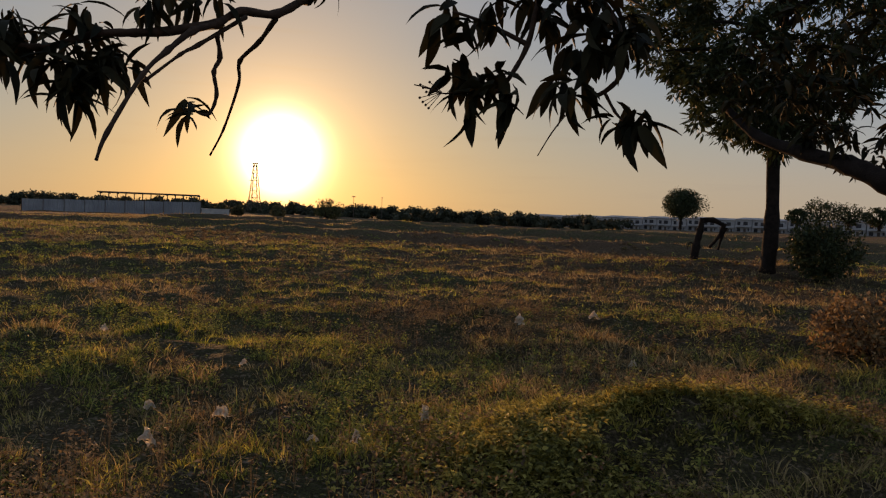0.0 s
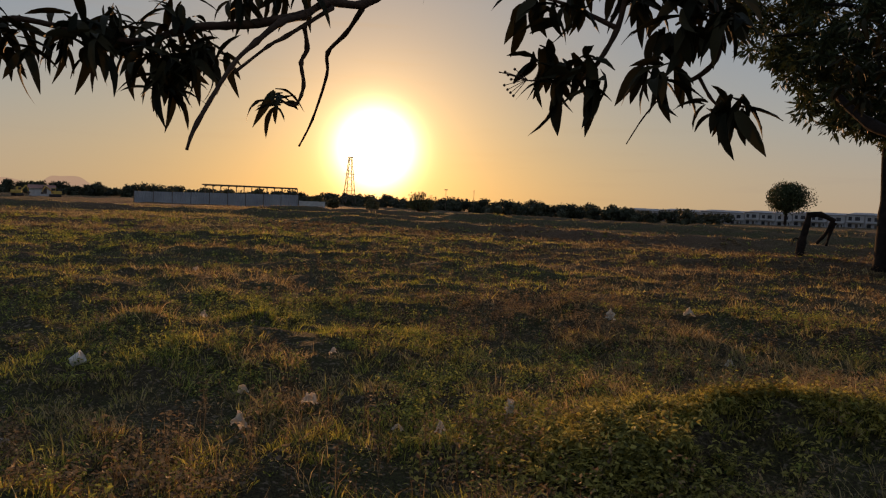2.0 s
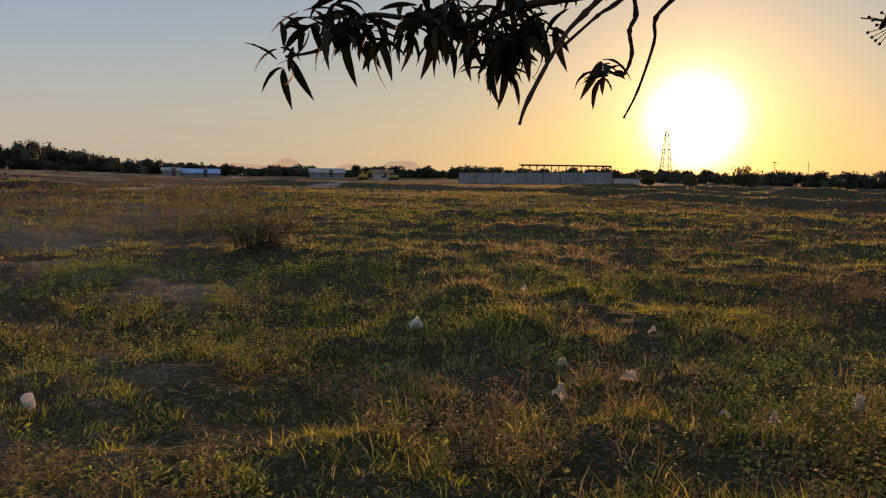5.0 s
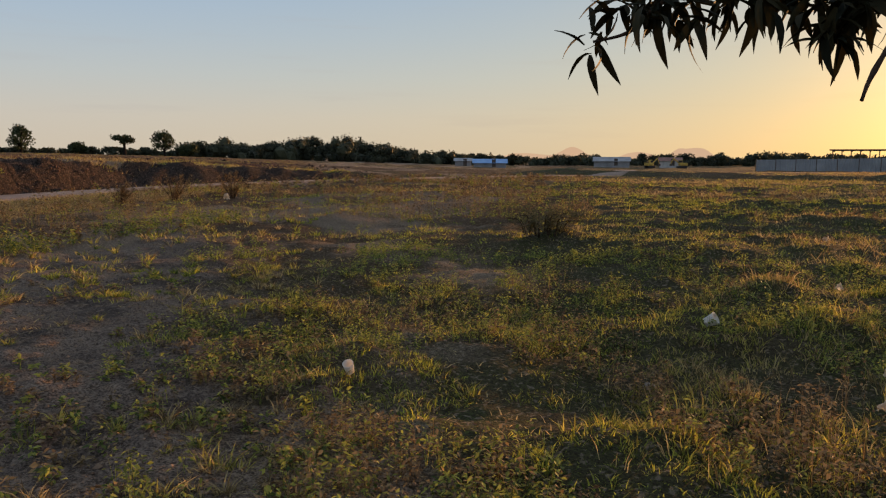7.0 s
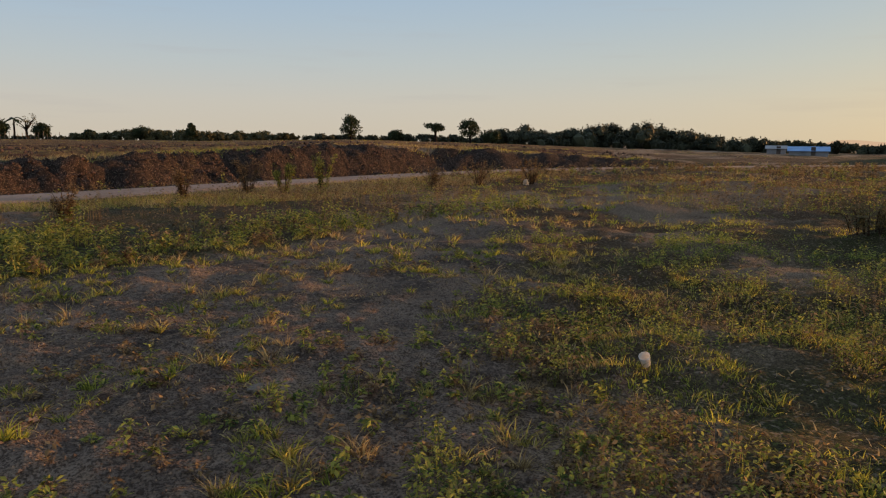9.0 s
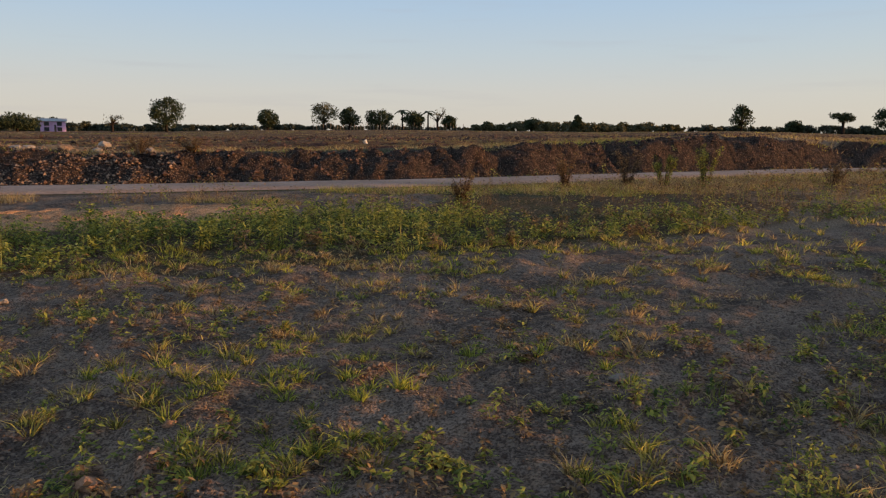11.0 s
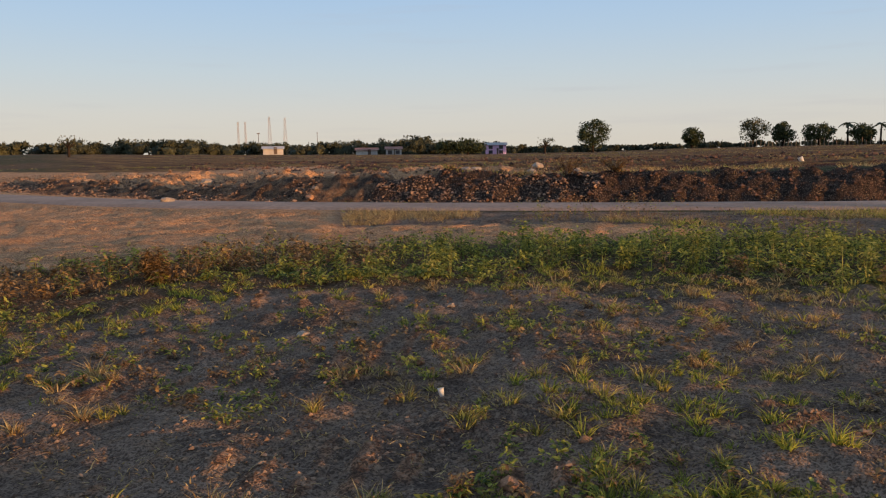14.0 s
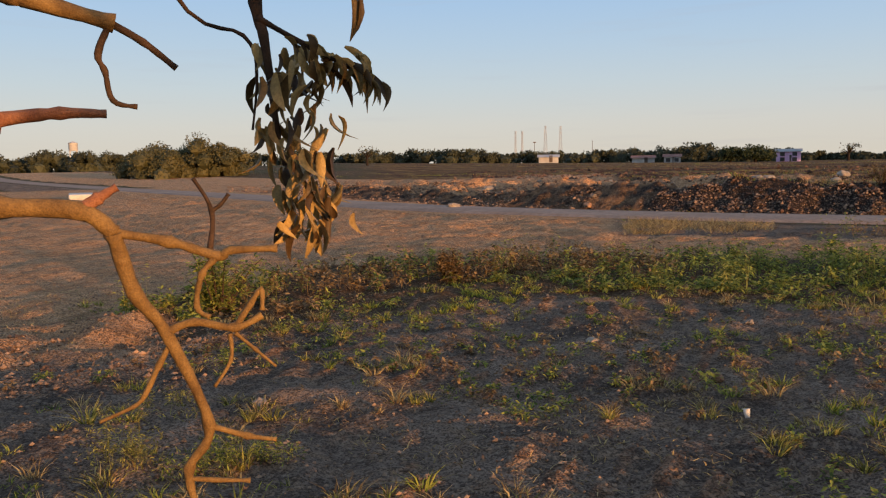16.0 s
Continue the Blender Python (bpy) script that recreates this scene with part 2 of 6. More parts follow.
    # orange clay on the dumped heap; on the tread ridges it paints low sunlight
    col = mixc(zone("clay", 0.8), col, mixc(rng(fine, 0.35, 0.6), (0.12, 0.072, 0.05), (0.36, 0.20, 0.12)))
    col = mixc(zone("sand", 0.7), col, sand)
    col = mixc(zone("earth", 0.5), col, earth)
    # dark specks stand in for the tiny shadows between grains
    col = mixc(rng(grit, 0.47, 0.57, 0.0, 0.66), col, (0.03, 0.022, 0.018))
    col = mixc(rng(gravel, 0.54, 0.64, 0.0, 0.45), col, (0.045, 0.03, 0.022))
    col = mixc(rng(gravel, 0.44, 0.36, 0.0, 0.45), col, (0.38, 0.28, 0.20))
    L.new(col, b.inputs["Base Color"])
    # wheel ruts across the sand and rake marks in the soil
    rut = N.new("ShaderNodeTexWave"); rut.inputs["Scale"].default_value = 0.7; rut.inputs["Distortion"].default_value = 6.0; rut.inputs["Detail"].default_value = 3.0
    mp2 = N.new("ShaderNodeMapping"); mp2.inputs["Rotation"].default_value = (0, 0, radians(55))
    L.new(geo.outputs["Position"], mp2.inputs["Vector"]); L.new(mp2.outputs[0], rut.inputs["Vector"])
    h = math2('ADD', math2('MULTIPLY', fine, 0.45), math2('MULTIPLY', grit, 0.22))
    h = math2('ADD', h, math2('MULTIPLY', gravel, 0.3))
    h = math2('ADD', h, math2('MULTIPLY', rut.outputs["Fac"], 0.14))
    bp = N.new("ShaderNodeBump"); bp.inputs["Strength"].default_value = 1.0; bp.inputs["Distance"].default_value = 0.22
    L.new(h, bp.inputs["Height"]); L.new(bp.outputs[0], b.inputs["Normal"])
    return m


GROUND = ground_material()
ROADMAT = shade("pale_packed_road", (0.21, 0.135, 0.095), (0.30, 0.20, 0.145), 0.5, 0.95, 0.6, 12, 0.22)


# ---------------------------------------------------------------- building helpers
def mesh_of(name, verts, faces, material, smooth=False):
    """A mesh from arrays; all faces have the same number of corners."""
    verts, faces = np.asarray(verts, dtype=np.float32), np.asarray(faces, dtype=np.int32)
    me = bpy.data.meshes.new(name)
    n, k = faces.shape
    me.vertices.add(len(verts)); me.vertices.foreach_set("co", verts.ravel())
    me.loops.add(n * k); me.loops.foreach_set("vertex_index", faces.ravel())
    me.polygons.add(n); me.polygons.foreach_set("loop_start", np.arange(0, n * k, k, dtype=np.int32))
    me.polygons.foreach_set("use_smooth", np.full(n, smooth))
    me.update(calc_edges=True)
    me.materials.append(material)
    return me


def part(name, bm, material, parent, label=""):
    """Links a bmesh, or a mesh, as one object under a thing or a part."""
    if isinstance(bm, bmesh.types.BMesh):
        me = bpy.data.meshes.new(name)
        bm.to_mesh(me); bm.free()
        me.materials.append(material)
    else:
        me = bm
    ob = new(name, me)
    ob.parent = parent
    return tagged(ob, label)


def thing(name, place, label, category, group="", kind="", turn=0.0):
    ob = new(name)
    ob.empty_display_size = 0.1
    ob.matrix_world = Matrix.Translation(place) @ Matrix.Rotation(radians(turn), 4, 'Z')
    return tagged(ob, label, category, group, kind)


def add_box(bm, cx, cy, cz, sx, sy, sz, bevel=0.0, turn=None):
    m = Matrix.Translation((cx, cy, cz)) @ (turn or Matrix()) @ Matrix.Diagonal((sx, sy, sz, 1))
    vs = bmesh.ops.create_cube(bm, size=1, matrix=m)["verts"]
    if bevel:
        es = list({e for v in vs for e in v.link_edges})
        bmesh.ops.bevel(bm, geom=es, offset=bevel, segments=1, affect='EDGES', profile=0.5)


def box(cx, cy, cz, sx, sy, sz, bevel=0.0):
    bm = bmesh.new(); add_box(bm, cx, cy, cz, sx, sy, sz, bevel)
    return bm


def add_bar(bm, a, b, r, sides=5, r2=None):
    a, b = Vector(a), Vector(b)
    m = Matrix.Translation((a + b) / 2) @ (b - a).to_track_quat('Z', 'Y').to_matrix().to_4x4()
    bmesh.ops.create_cone(bm, cap_ends=True, segments=sides, radius1=r, radius2=r if r2 is None else r2, depth=(b - a).length, matrix=m)


def tube(points, r0, r1, sides=9, knots=0.0, seed=1):
    """A tapered, slightly knotty tube along a smooth line through the points, as a bmesh."""
    rnd = random.Random(seed)
    pts = [Vector(p) for p in points]
    line = []
    for i in range(len(pts) - 1):
        p0, p1, p2, p3 = pts[max(i - 1, 0)], pts[i], pts[i + 1], pts[min(i + 2, len(pts) - 1)]
        for k in range(5):
            u = k / 5
            line.append(0.5 * ((2 * p1) + (p2 - p0) * u + (2 * p0 - 5 * p1 + 4 * p2 - p3) * u * u + (3 * p1 - p0 - 3 * p2 + p3) * u ** 3))
    line.append(pts[-1])
    bm = bmesh.new()
    rings = []
    side = Vector((0.3, 0.5, 0.81))
    for i, p in enumerate(line):
        d = (line[min(i + 1, len(line) - 1)] - line[max(i - 1, 0)]).normalized()
        x = side.cross(d)
        if x.length < 0.1:
            x = Vector((1, 0, 0)).cross(d)
        x.normalize(); y = d.cross(x)
        u = i / (len(line) - 1)
        r = (r0 + (r1 - r0) * u) * (1 + knots * (rnd.random() - 0.4))
        if knots and i % 5 == 0:
            r *= 1 + knots
        rings.append([bm.verts.new(p + (x * math.cos(a) + y * math.sin(a)) * r * (1 + 0.3 * knots * (rnd.random() - 0.5)))
                      for a in (2 * math.pi * k / sides for k in range(sides))])
    for a, b in zip(rings, rings[1:]):
        for k in range(sides):
            f = bm.faces.new((a[k], a[(k + 1) % sides], b[(k + 1) % sides], b[k])); f.smooth = True
    bm.faces.new(rings[0][::-1]); bm.faces.new(rings[-1])
    return bm


def lump(seed, sx, sy, sz, rough=0.3, subdiv=2):
    """A stone or clod: a knobbly, flattened ball resting on z = 0."""
    bm = bmesh.new()
    bmesh.ops.create_icosphere(bm, subdivisions=subdiv, radius=1.0)
    for v in bm.verts:
        k = 1 + rough * noise.noise(v.co * 1.4 + Vector((seed * 3.1, 0, 0))) + 0.4 * rough * noise.noise(v.co * 4 + Vector((0, seed, 0)))
        v.co = Vector((v.co.x * sx * k, v.co.y * sy * k, (v.co.z * k * 0.9 + 0.55) * sz))
    return bm


# ---------------------------------------------------------------- lie of the land
def hash2(i, j, seed):
    v = np.sin(i * 127.1 + j * 311.7 + seed * 74.7) * 43758.5453
    return v - np.floor(v)


def vnoise(x, y, seed=0.0):
    i, j = np.floor(x), np.floor(y)
    u, v = x - i, y - j
    u, v = u * u * (3 - 2 * u), v * v * (3 - 2 * v)
    a = hash2(i, j, seed) * (1 - u) + hash2(i + 1, j, seed) * u
    b = hash2(i, j + 1, seed) * (1 - u) + hash2(i + 1, j + 1, seed) * u
    return a * (1 - v) + b * v - 0.5


def fbm(x, y, seed=0.0, octaves=4):
    s, amp = 0.0, 1.0
    for k in range(octaves):
        s = s + amp * vnoise(x * 2 ** k, y * 2 ** k, seed + k)
        amp *= 0.5
    return s


def step(a, b, v):
    u = np.clip((v - a) / (b - a), 0, 1)
    return u * u * (3 - 2 * u)


ROAD = [(-40, 120), (-44, 80), (-44.5, 47), (-42, 24), (-36.9, 12.7), (-28.4, 2.2), (-22.3, -4.4), (-16.6, -12.7), (-14.2, -17.2), (-11.4, -25), (-9.0, -42), (-4.5, -70), (4, -120), (12, -200)]


def smooth_line(points, n):
    pts = [Vector((*p, 0)) for p in points]
    line = []
    for i in range(len(pts) - 1):
        p0, p1, p2, p3 = pts[max(i - 1, 0)], pts[i], pts[i + 1], pts[min(i + 2, len(pts) - 1)]
        for k in range(n):
            u = k / n
            line.append(0.5 * ((2 * p1) + (p2 - p0) * u + (2 * p0 - 5 * p1 + 4 * p2 - p3) * u * u + (3 * p1 - p0 - 3 * p2 + p3) * u ** 3))
    line.append(pts[-1])
    return np.array([(p.x, p.y) for p in line])


ROADLINE = smooth_line(ROAD, 14)


def road_offset(x, y):
    """Signed distance from the road's middle, positive on the far side."""
    best, sign = np.full(x.shape, 1e9), np.zeros(x.shape)
    for a, b in zip(ROADLINE, ROADLINE[1:]):
        dx, dy = b - a
        u = np.clip(((x - a[0]) * dx + (y - a[1]) * dy) / (dx * dx + dy * dy), 0, 1)
        px, py = x - a[0] - u * dx, y - a[1] - u * dy
        q = px * px + py * py
        near = q < best
        best = np.where(near, q, best)
        sign = np.where(near, np.sign(dy * px - dx * py), sign)
    return np.sqrt(best) * np.where(sign >= 0, 1, -1)


def bearing(x, y):
    a = np.degrees(np.arctan2(-x, y))
    return np.where(a < -90, a + 360, a)


BANK_AZ = [20, 50, 58, 65, 72, 81, 90, 100, 115, 128, 138, 145, 160, 172]
BANK_H = [0, 0.1, 0.35, 0.8, 1.15, 1.35, 1.05, 0.85, 0.72, 0.62, 0.45, 0.35, 0.2, 0]
FAR_AZ = [-90, -35, -17, -9, 5, 15, 29, 45, 55, 70, 80, 90, 105, 115, 121, 130, 145, 160, 175, 200, 270]
FAR_H = [0, -0.6, -2.2, -3.0, -2.0, -1.0, -1.1, -1.3, -0.2, 1.6, 2.4, 1.9, 2.0, 1.6, 0.8, 0.7, 1.4, 2.3, 1.2, 0.5, 0]


def land(x, y):
    """Height of the ground, and the distances that the zones go by."""
    x, y = np.asarray(x, dtype=float), np.asarray(y, dtype=float)
    d, az, s = np.hypot(x, y), bearing(x, y), road_offset(x, y)
    flat = step(1.7, 3.2, np.abs(s))
    rough = step(0.6, 3.0, d) * np.where(az < 70, 1.0, 0.45)
    h = rough * flat * (0.18 * fbm(x / 2.6, y / 2.6, 3) + 0.12 * fbm(x * 1.3, y * 1.3, 8)) + (0.035 + 0.02 * soil_zone(az, d, s)) * step(0.6, 2, d) * flat * fbm(x * 4, y * 4, 9, 4)
    h = h + 0.30 * flat * step(14, 40, d) * fbm(x / 14, y / 14, 5, 3) * np.where(az < 60, 1, 0.3)
    # tussocks of the meadow, and rows of tread marks pressed into the soil
    h = h + 0.17 * np.clip(fbm(x / 0.6, y / 0.6, 53, 3), 0, 1) * (1 - 0.5 * step(28, 42, az)) * (1 - step(62, 80, az)) * step(1.5, 3, d) * (1 - step(24, 34, d)) * flat
    h = h + 0.03 * tread_zone(x, y, az, d)
    # the grassy mound and the smaller hummocks of the meadow
    for mx, my, sx, sy, top, turn in ((2.9, 4.9, 0.7, 0.4, 0.10, -18), (-3.5, 6.3, 1.0, 0.6, 0.09, 20), (-8.9, 9.7, 1.2, 0.6, 0.14, 30),
                                      (-6.6, 10.6, 1.2, 0.5, 0.12, 30), (-1.0, 4.0, 0.5, 0.4, 0.07, 0), (9.2, 22.2, 3.4, 1.2, 0.30, -20), (5.2, 9.2, 1.8, 1.0, 0.15, -20)):
        c, q = math.cos(radians(turn)), math.sin(radians(turn))
        u, v = (x - mx) * c + (y - my) * q, -(x - mx) * q + (y - my) * c
        h = h + top * np.exp(-0.5 * ((u / sx) ** 2 + (v / sy) ** 2))
    # the mound climbs gently towards its right-hand end and breaks off steeply in front
    front = 4.18 + 0.68 * step(0.85, 1.5, x) - 0.45 * step(2.0, 3.1, x) + 0.10 * vnoise(x * 3, y * 0, 19)
    h = h + 0.28 * (0.25 * step(-0.1, 0.5, x) + 0.75 * step(0.2, 1.65, x)) * (1 - step(1.75, 3.3, x)) * step(front - 0.12, front + 0.30, y) * (1 - step(5.2, 6.0, y))
    # low dykes that cross the far meadow
    for k, (d0, a0, a1, top) in enumerate(((44, -40, 16, 0.42), (58, -30, 8, 0.55), (78, -40, 22, 0.6), (66, 2, 45, 0.4))):
        w = step(a0 - 3, a0 + 3, az) * (1 - step(a1 - 3, a1 + 3, az))
        dd = d - d0 - 0.12 * d0 * np.sin(az / 9 + k) - 1.5 * vnoise(x / 6, y / 6, k)
        h = h + top * w * (np.exp(-0.5 * (dd / 1.6) ** 2) - 0.6 * np.exp(-0.5 * ((dd + 3.4) / 1.5) ** 2))
    # ditch, dug bank and the terrace behind it
    bank = np.interp(az, BANK_AZ, BANK_H)
    edge = 4.6 + 1.2 * vnoise(x / 4, y / 4, 11) + 0.7 * vnoise(x * 0.9, y * 0.9, 12)
    rise = step(edge - 1.0, edge + 0.9, s)
    face = np.exp(-0.5 * ((s - edge) / 1.1) ** 2) * step(0.1, 0.4, bank)
    h = h - 0.28 * np.exp(-0.5 * ((s - 3.3) / 0.7) ** 2) * step(0.1, 0.5, bank)
    h = h + bank * rise + face * (1 - 0.6 * step(118, 130, az)) * (0.42 * fbm(x * 1.1, y * 1.1, 21) + 0.30 * fbm(x * 3.3, y * 3.3, 22) - 0.5 * np.clip(0.12 - np.abs(vnoise(x * 1.3, y * 1.3, 23)), 0, 1) / 0.12 * 0.6)
    heap = step(122, 132, az) * (1 - step(156, 166, az)) * step(3.6, 6, s) * (1 - step(10, 16, s))
    h = h + heap * (0.10 + 0.42 * fbm(x / 2.2, y / 2.2, 31) + 0.34 * fbm(x * 2.2, y * 2.2, 32))
    # low ridges left by the machines on the terrace
    h = h + step(7, 10, s) * (1 - step(60, 90, s)) * step(58, 68, az) * (1 - step(140, 155, az)) * (0.34 * vnoise(s / 3.6 + 0.5 * vnoise(x / 9, y / 9, 14), s * 0, 13) + 0.16 * fbm(x, y, 15, 3))
    far = np.interp(az, FAR_AZ, FAR_H)
    h = h + (far - bank * np.where(s > 0, 1, 0)) * step(60, 210, d)
    # ruts in the sandy turning place
    sandy = sand_zone(az, d, s)
    h = h + 0.022 * sandy * flat * fbm(x * 0.9, y * 2.2, 41)
    for k, s0 in enumerate((-2.9, -3.5, -5.0, -5.7, -7.4, -8.1, -10.2, -10.9, 6.3, 7.8)):
        w = s - s0 - 1.6 * vnoise(az / 7, az * 0, 60 + k // 2) * (1 + 0.1 * k)
        h = h + sandy * (0.035 * np.exp(-(np.abs(w) - 0.24) ** 2 / 0.012) - 0.07 * np.exp(-(w / 0.15) ** 2))
    h = h + 0.02 * sandy * step(3, 7, -s) * np.sin(2 * np.pi * s / 0.55 + 4 * vnoise(x / 3, y / 3, 66)) * np.clip(fbm(x / 4, y / 4, 67), 0, 1)
    # dumped clay at the edge of the sand
    h = h + 0.19 * np.exp(-0.5 * (((az - 179) / 7) ** 2 + ((d - 7.5) / 0.7) ** 2)) * (0.7 + 0.9 * fbm(x * 2.2, y * 2.2, 68))
    return h, d, az, s


def tread_zone(x, y, az, d):
    """Ridges of loosened soil left by a tractor's tyres, toned orange as if sunlit: two bands of short parallel bars.
    """
    out = np.zeros(np.shape(x))
    for d0, wide, a0, a1, turn, gap in ((6.0, 0.75, 124, 172, 126, 0.21), (3.55, 0.38, 98, 170, 122, 0.24), (8.1, 0.4, 126, 160, 138, 0.24), (4.7, 0.3, 60, 110, 75, 0.26)):
        c, q = -math.sin(radians(turn)), math.cos(radians(turn))
        w = (-q * x + c * y) + 0.10 * vnoise(x * 1.1, y * 1.1, 17)
        dd = d - d0 - 0.5 * vnoise(az / 11, az * 0, d0)
        band = np.exp(-(dd / wide) ** 4) * step(a0 - 4, a0 + 4, az) * (1 - step(a1 - 4, a1 + 4, az))
        bar = np.clip(0.5 + 0.5 * np.sin(2 * np.pi * w / gap), 0, 1) ** 1.6 * np.clip(0.35 + 2.0 * fbm(x / 0.34, y / 0.34, 18, 3), 0, 1.1)
        out = np.maximum(out, band * bar)
    return out


WEED_AZ = [60, 73, 87, 100, 116, 133, 147, 161, 172, 180]
WEED_NEAR = [18, 14.8, 11.0, 9.7, 8.9, 9.1, 9.0, 8.3, 7.5, 8.5]
WEED_FAR = [19, 16.5, 14.0, 13.4, 13.0, 12.6, 11.5, 11.6, 9.2, 8.6]


def sand_zone(az, d, s):
    wf = np.interp(az, WEED_AZ, WEED_FAR)
    track = step(wf - 0.4, wf + 0.6, d) * (1 - step(15.6, 16.6, d)) * step(102, 124, az)
    turning = step(136, 143, az) * step(wf, wf + 0.8, d) * (1 - step(55, 75, d))
    left = step(170, 175, az) * step(5.6, 7.0, d) * (1 - step(55, 75, d)) * (0.58 + 0.42 * step(9.5, 12, d))
    over = step(122, 130, az) * step(5.6, 7.0, s) * (1 - step(14, 24, s)) + step(130, 136, az) * step(2.2, 3.4, s) * (1 - step(14, 26, s))
    return np.clip(np.maximum(np.maximum(track, turning), np.maximum(left, over)), 0, 1)


def soil_zone(az, d, s):
    wn = np.interp(az, WEED_AZ, WEED_NEAR)
    bare = step(50, 84, az) * (1 - step(wn - 1.5, wn + 0.3, d))
    strip = 0.9 * step(96, 106, az) * step(-7.5, -6.5, s) * (1 - step(-1.9, -1.5, s))
    return np.clip(np.maximum(bare, strip), 0, 1)


def ground_height(x, y):
    return float(land(np.array([x]), np.array([y]))[0][0])


def build_ground():
    az = np.radians(np.concatenate([np.arange(-54, 70, 0.45), np.arange(70, 186, 0.36), np.arange(186, 205, 0.6), np.arange(205, 306, 4.0)]))
    r = np.concatenate([np.geomspace(0.25, 1.4, 20), np.geomspace(1.45, 14, 235), np.linspace(14.1, 42, 165), np.geomspace(42.4, 90, 60), np.geomspace(93, 4500, 50)])
    A, R = np.meshgrid(az, r)
    X, Y = -R * np.sin(A), R * np.cos(A)
    H, D, AZ, S = land(X.ravel(), Y.ravel())
    n, m = len(az), len(r)
    V = np.stack([X.ravel(), Y.ravel(), H], 1)
    V = np.vstack([V, [[0, 0, float(H[:n].mean())]]])
    i, j = np.meshgrid(np.arange(m - 1), np.arange(n), indexing="ij")
    i, j = i.ravel(), j.ravel()
    jn = (j + 1) % n
    F = np.stack([i * n + j, i * n + jn, (i + 1) * n + jn, (i + 1) * n + j], 1)[:, ::-1]
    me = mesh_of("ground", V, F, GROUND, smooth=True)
    zones = {"soil": soil_zone(AZ, D, S), "sand": sand_zone(AZ, D, S),
             "litter": step(34, 50, AZ) * (1 - step(76, 90, AZ)) * np.clip(0.45 + 1.1 * fbm(V[:-1, 0] / 3.4, V[:-1, 1] / 3.4, 57), 0, 1),
             "clay": np.maximum(np.clip(1.3 * tread_zone(V[:-1, 0], V[:-1, 1], AZ, D), 0, 1), 0.62 * np.exp(-0.5 * (((AZ - 179) / 7) ** 2 + ((D - 7.5) / 0.7) ** 2))),
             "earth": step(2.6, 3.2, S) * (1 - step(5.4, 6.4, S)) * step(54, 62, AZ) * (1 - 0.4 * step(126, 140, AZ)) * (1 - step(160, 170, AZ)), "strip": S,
             "field": step(7.5, 9.5, S) * step(56, 66, AZ) * (1 - step(150, 165, AZ))}
    for name, w in zones.items():
        at = me.attributes.new(name, 'FLOAT', 'POINT')
        at.data.foreach_set("value", np.append(w, 0.5).astype(np.float32))
    tagged(new("ground", me), "rough open meadow with bare soil and sandy tracks", "ground", kind="structure")
    # small cap that closes the sheet under the camera
    cap = mesh_of("ground_cap", np.vstack([V[:n], V[-1:]]), np.stack([np.arange(n), (np.arange(n) + 1) % n, np.full(n, n)], 1), GROUND, smooth=True)
    tagged(new("ground_middle", cap), "trodden patch of soil in the meadow", "ground", kind="structure")


def build_road():
    xs, line = np.linspace(-1.55, 1.55, 9), ROADLINE
    t = np.gradient(line, axis=0); t /= np.linalg.norm(t, axis=1)[:, None]
    nx = np.stack([t[:, 1], -t[:, 0]], 1)
    wob = 1 + 0.10 * vnoise(np.arange(len(line)) * 0.35, np.zeros(len(line)), 4)
    P = line[:, None, :] + nx[:, None, :] * (xs[None, :, None] * wob[:, None, None])
    H = land(line[:, 0], line[:, 1])[0][:, None] + 0.035 + 0.03 * (1 - (xs / 1.55) ** 2)[None, :]
    H[:, 0] -= 0.16; H[:, -1] -= 0.16
    V = np.concatenate([P.reshape(-1, 2), H.reshape(-1, 1)], 1)
    n = len(xs)
    i, j = np.meshgrid(np.arange(len(line) - 1), np.arange(n - 1), indexing="ij")
    i, j = i.ravel(), j.ravel()
    F = np.stack([i * n + j, i * n + j + 1, (i + 1) * n + j + 1, (i + 1) * n + j], 1)
    tagged(new("road", mesh_of("road", V, F, ROADMAT, True)), "narrow pale packed-earth road through the fields", "road", kind="structure")


build_ground()
build_road()


# ---------------------------------------------------------------- grass and weeds
def scatter(rng, n, a0, a1, d0, d1, power=1.0):
    az = np.radians(rng.uniform(a0, a1, n))
    d = d0 + (d1 - d0) * rng.uniform(0, 1, n) ** power
    return -d * np.sin(az), d * np.cos(az)


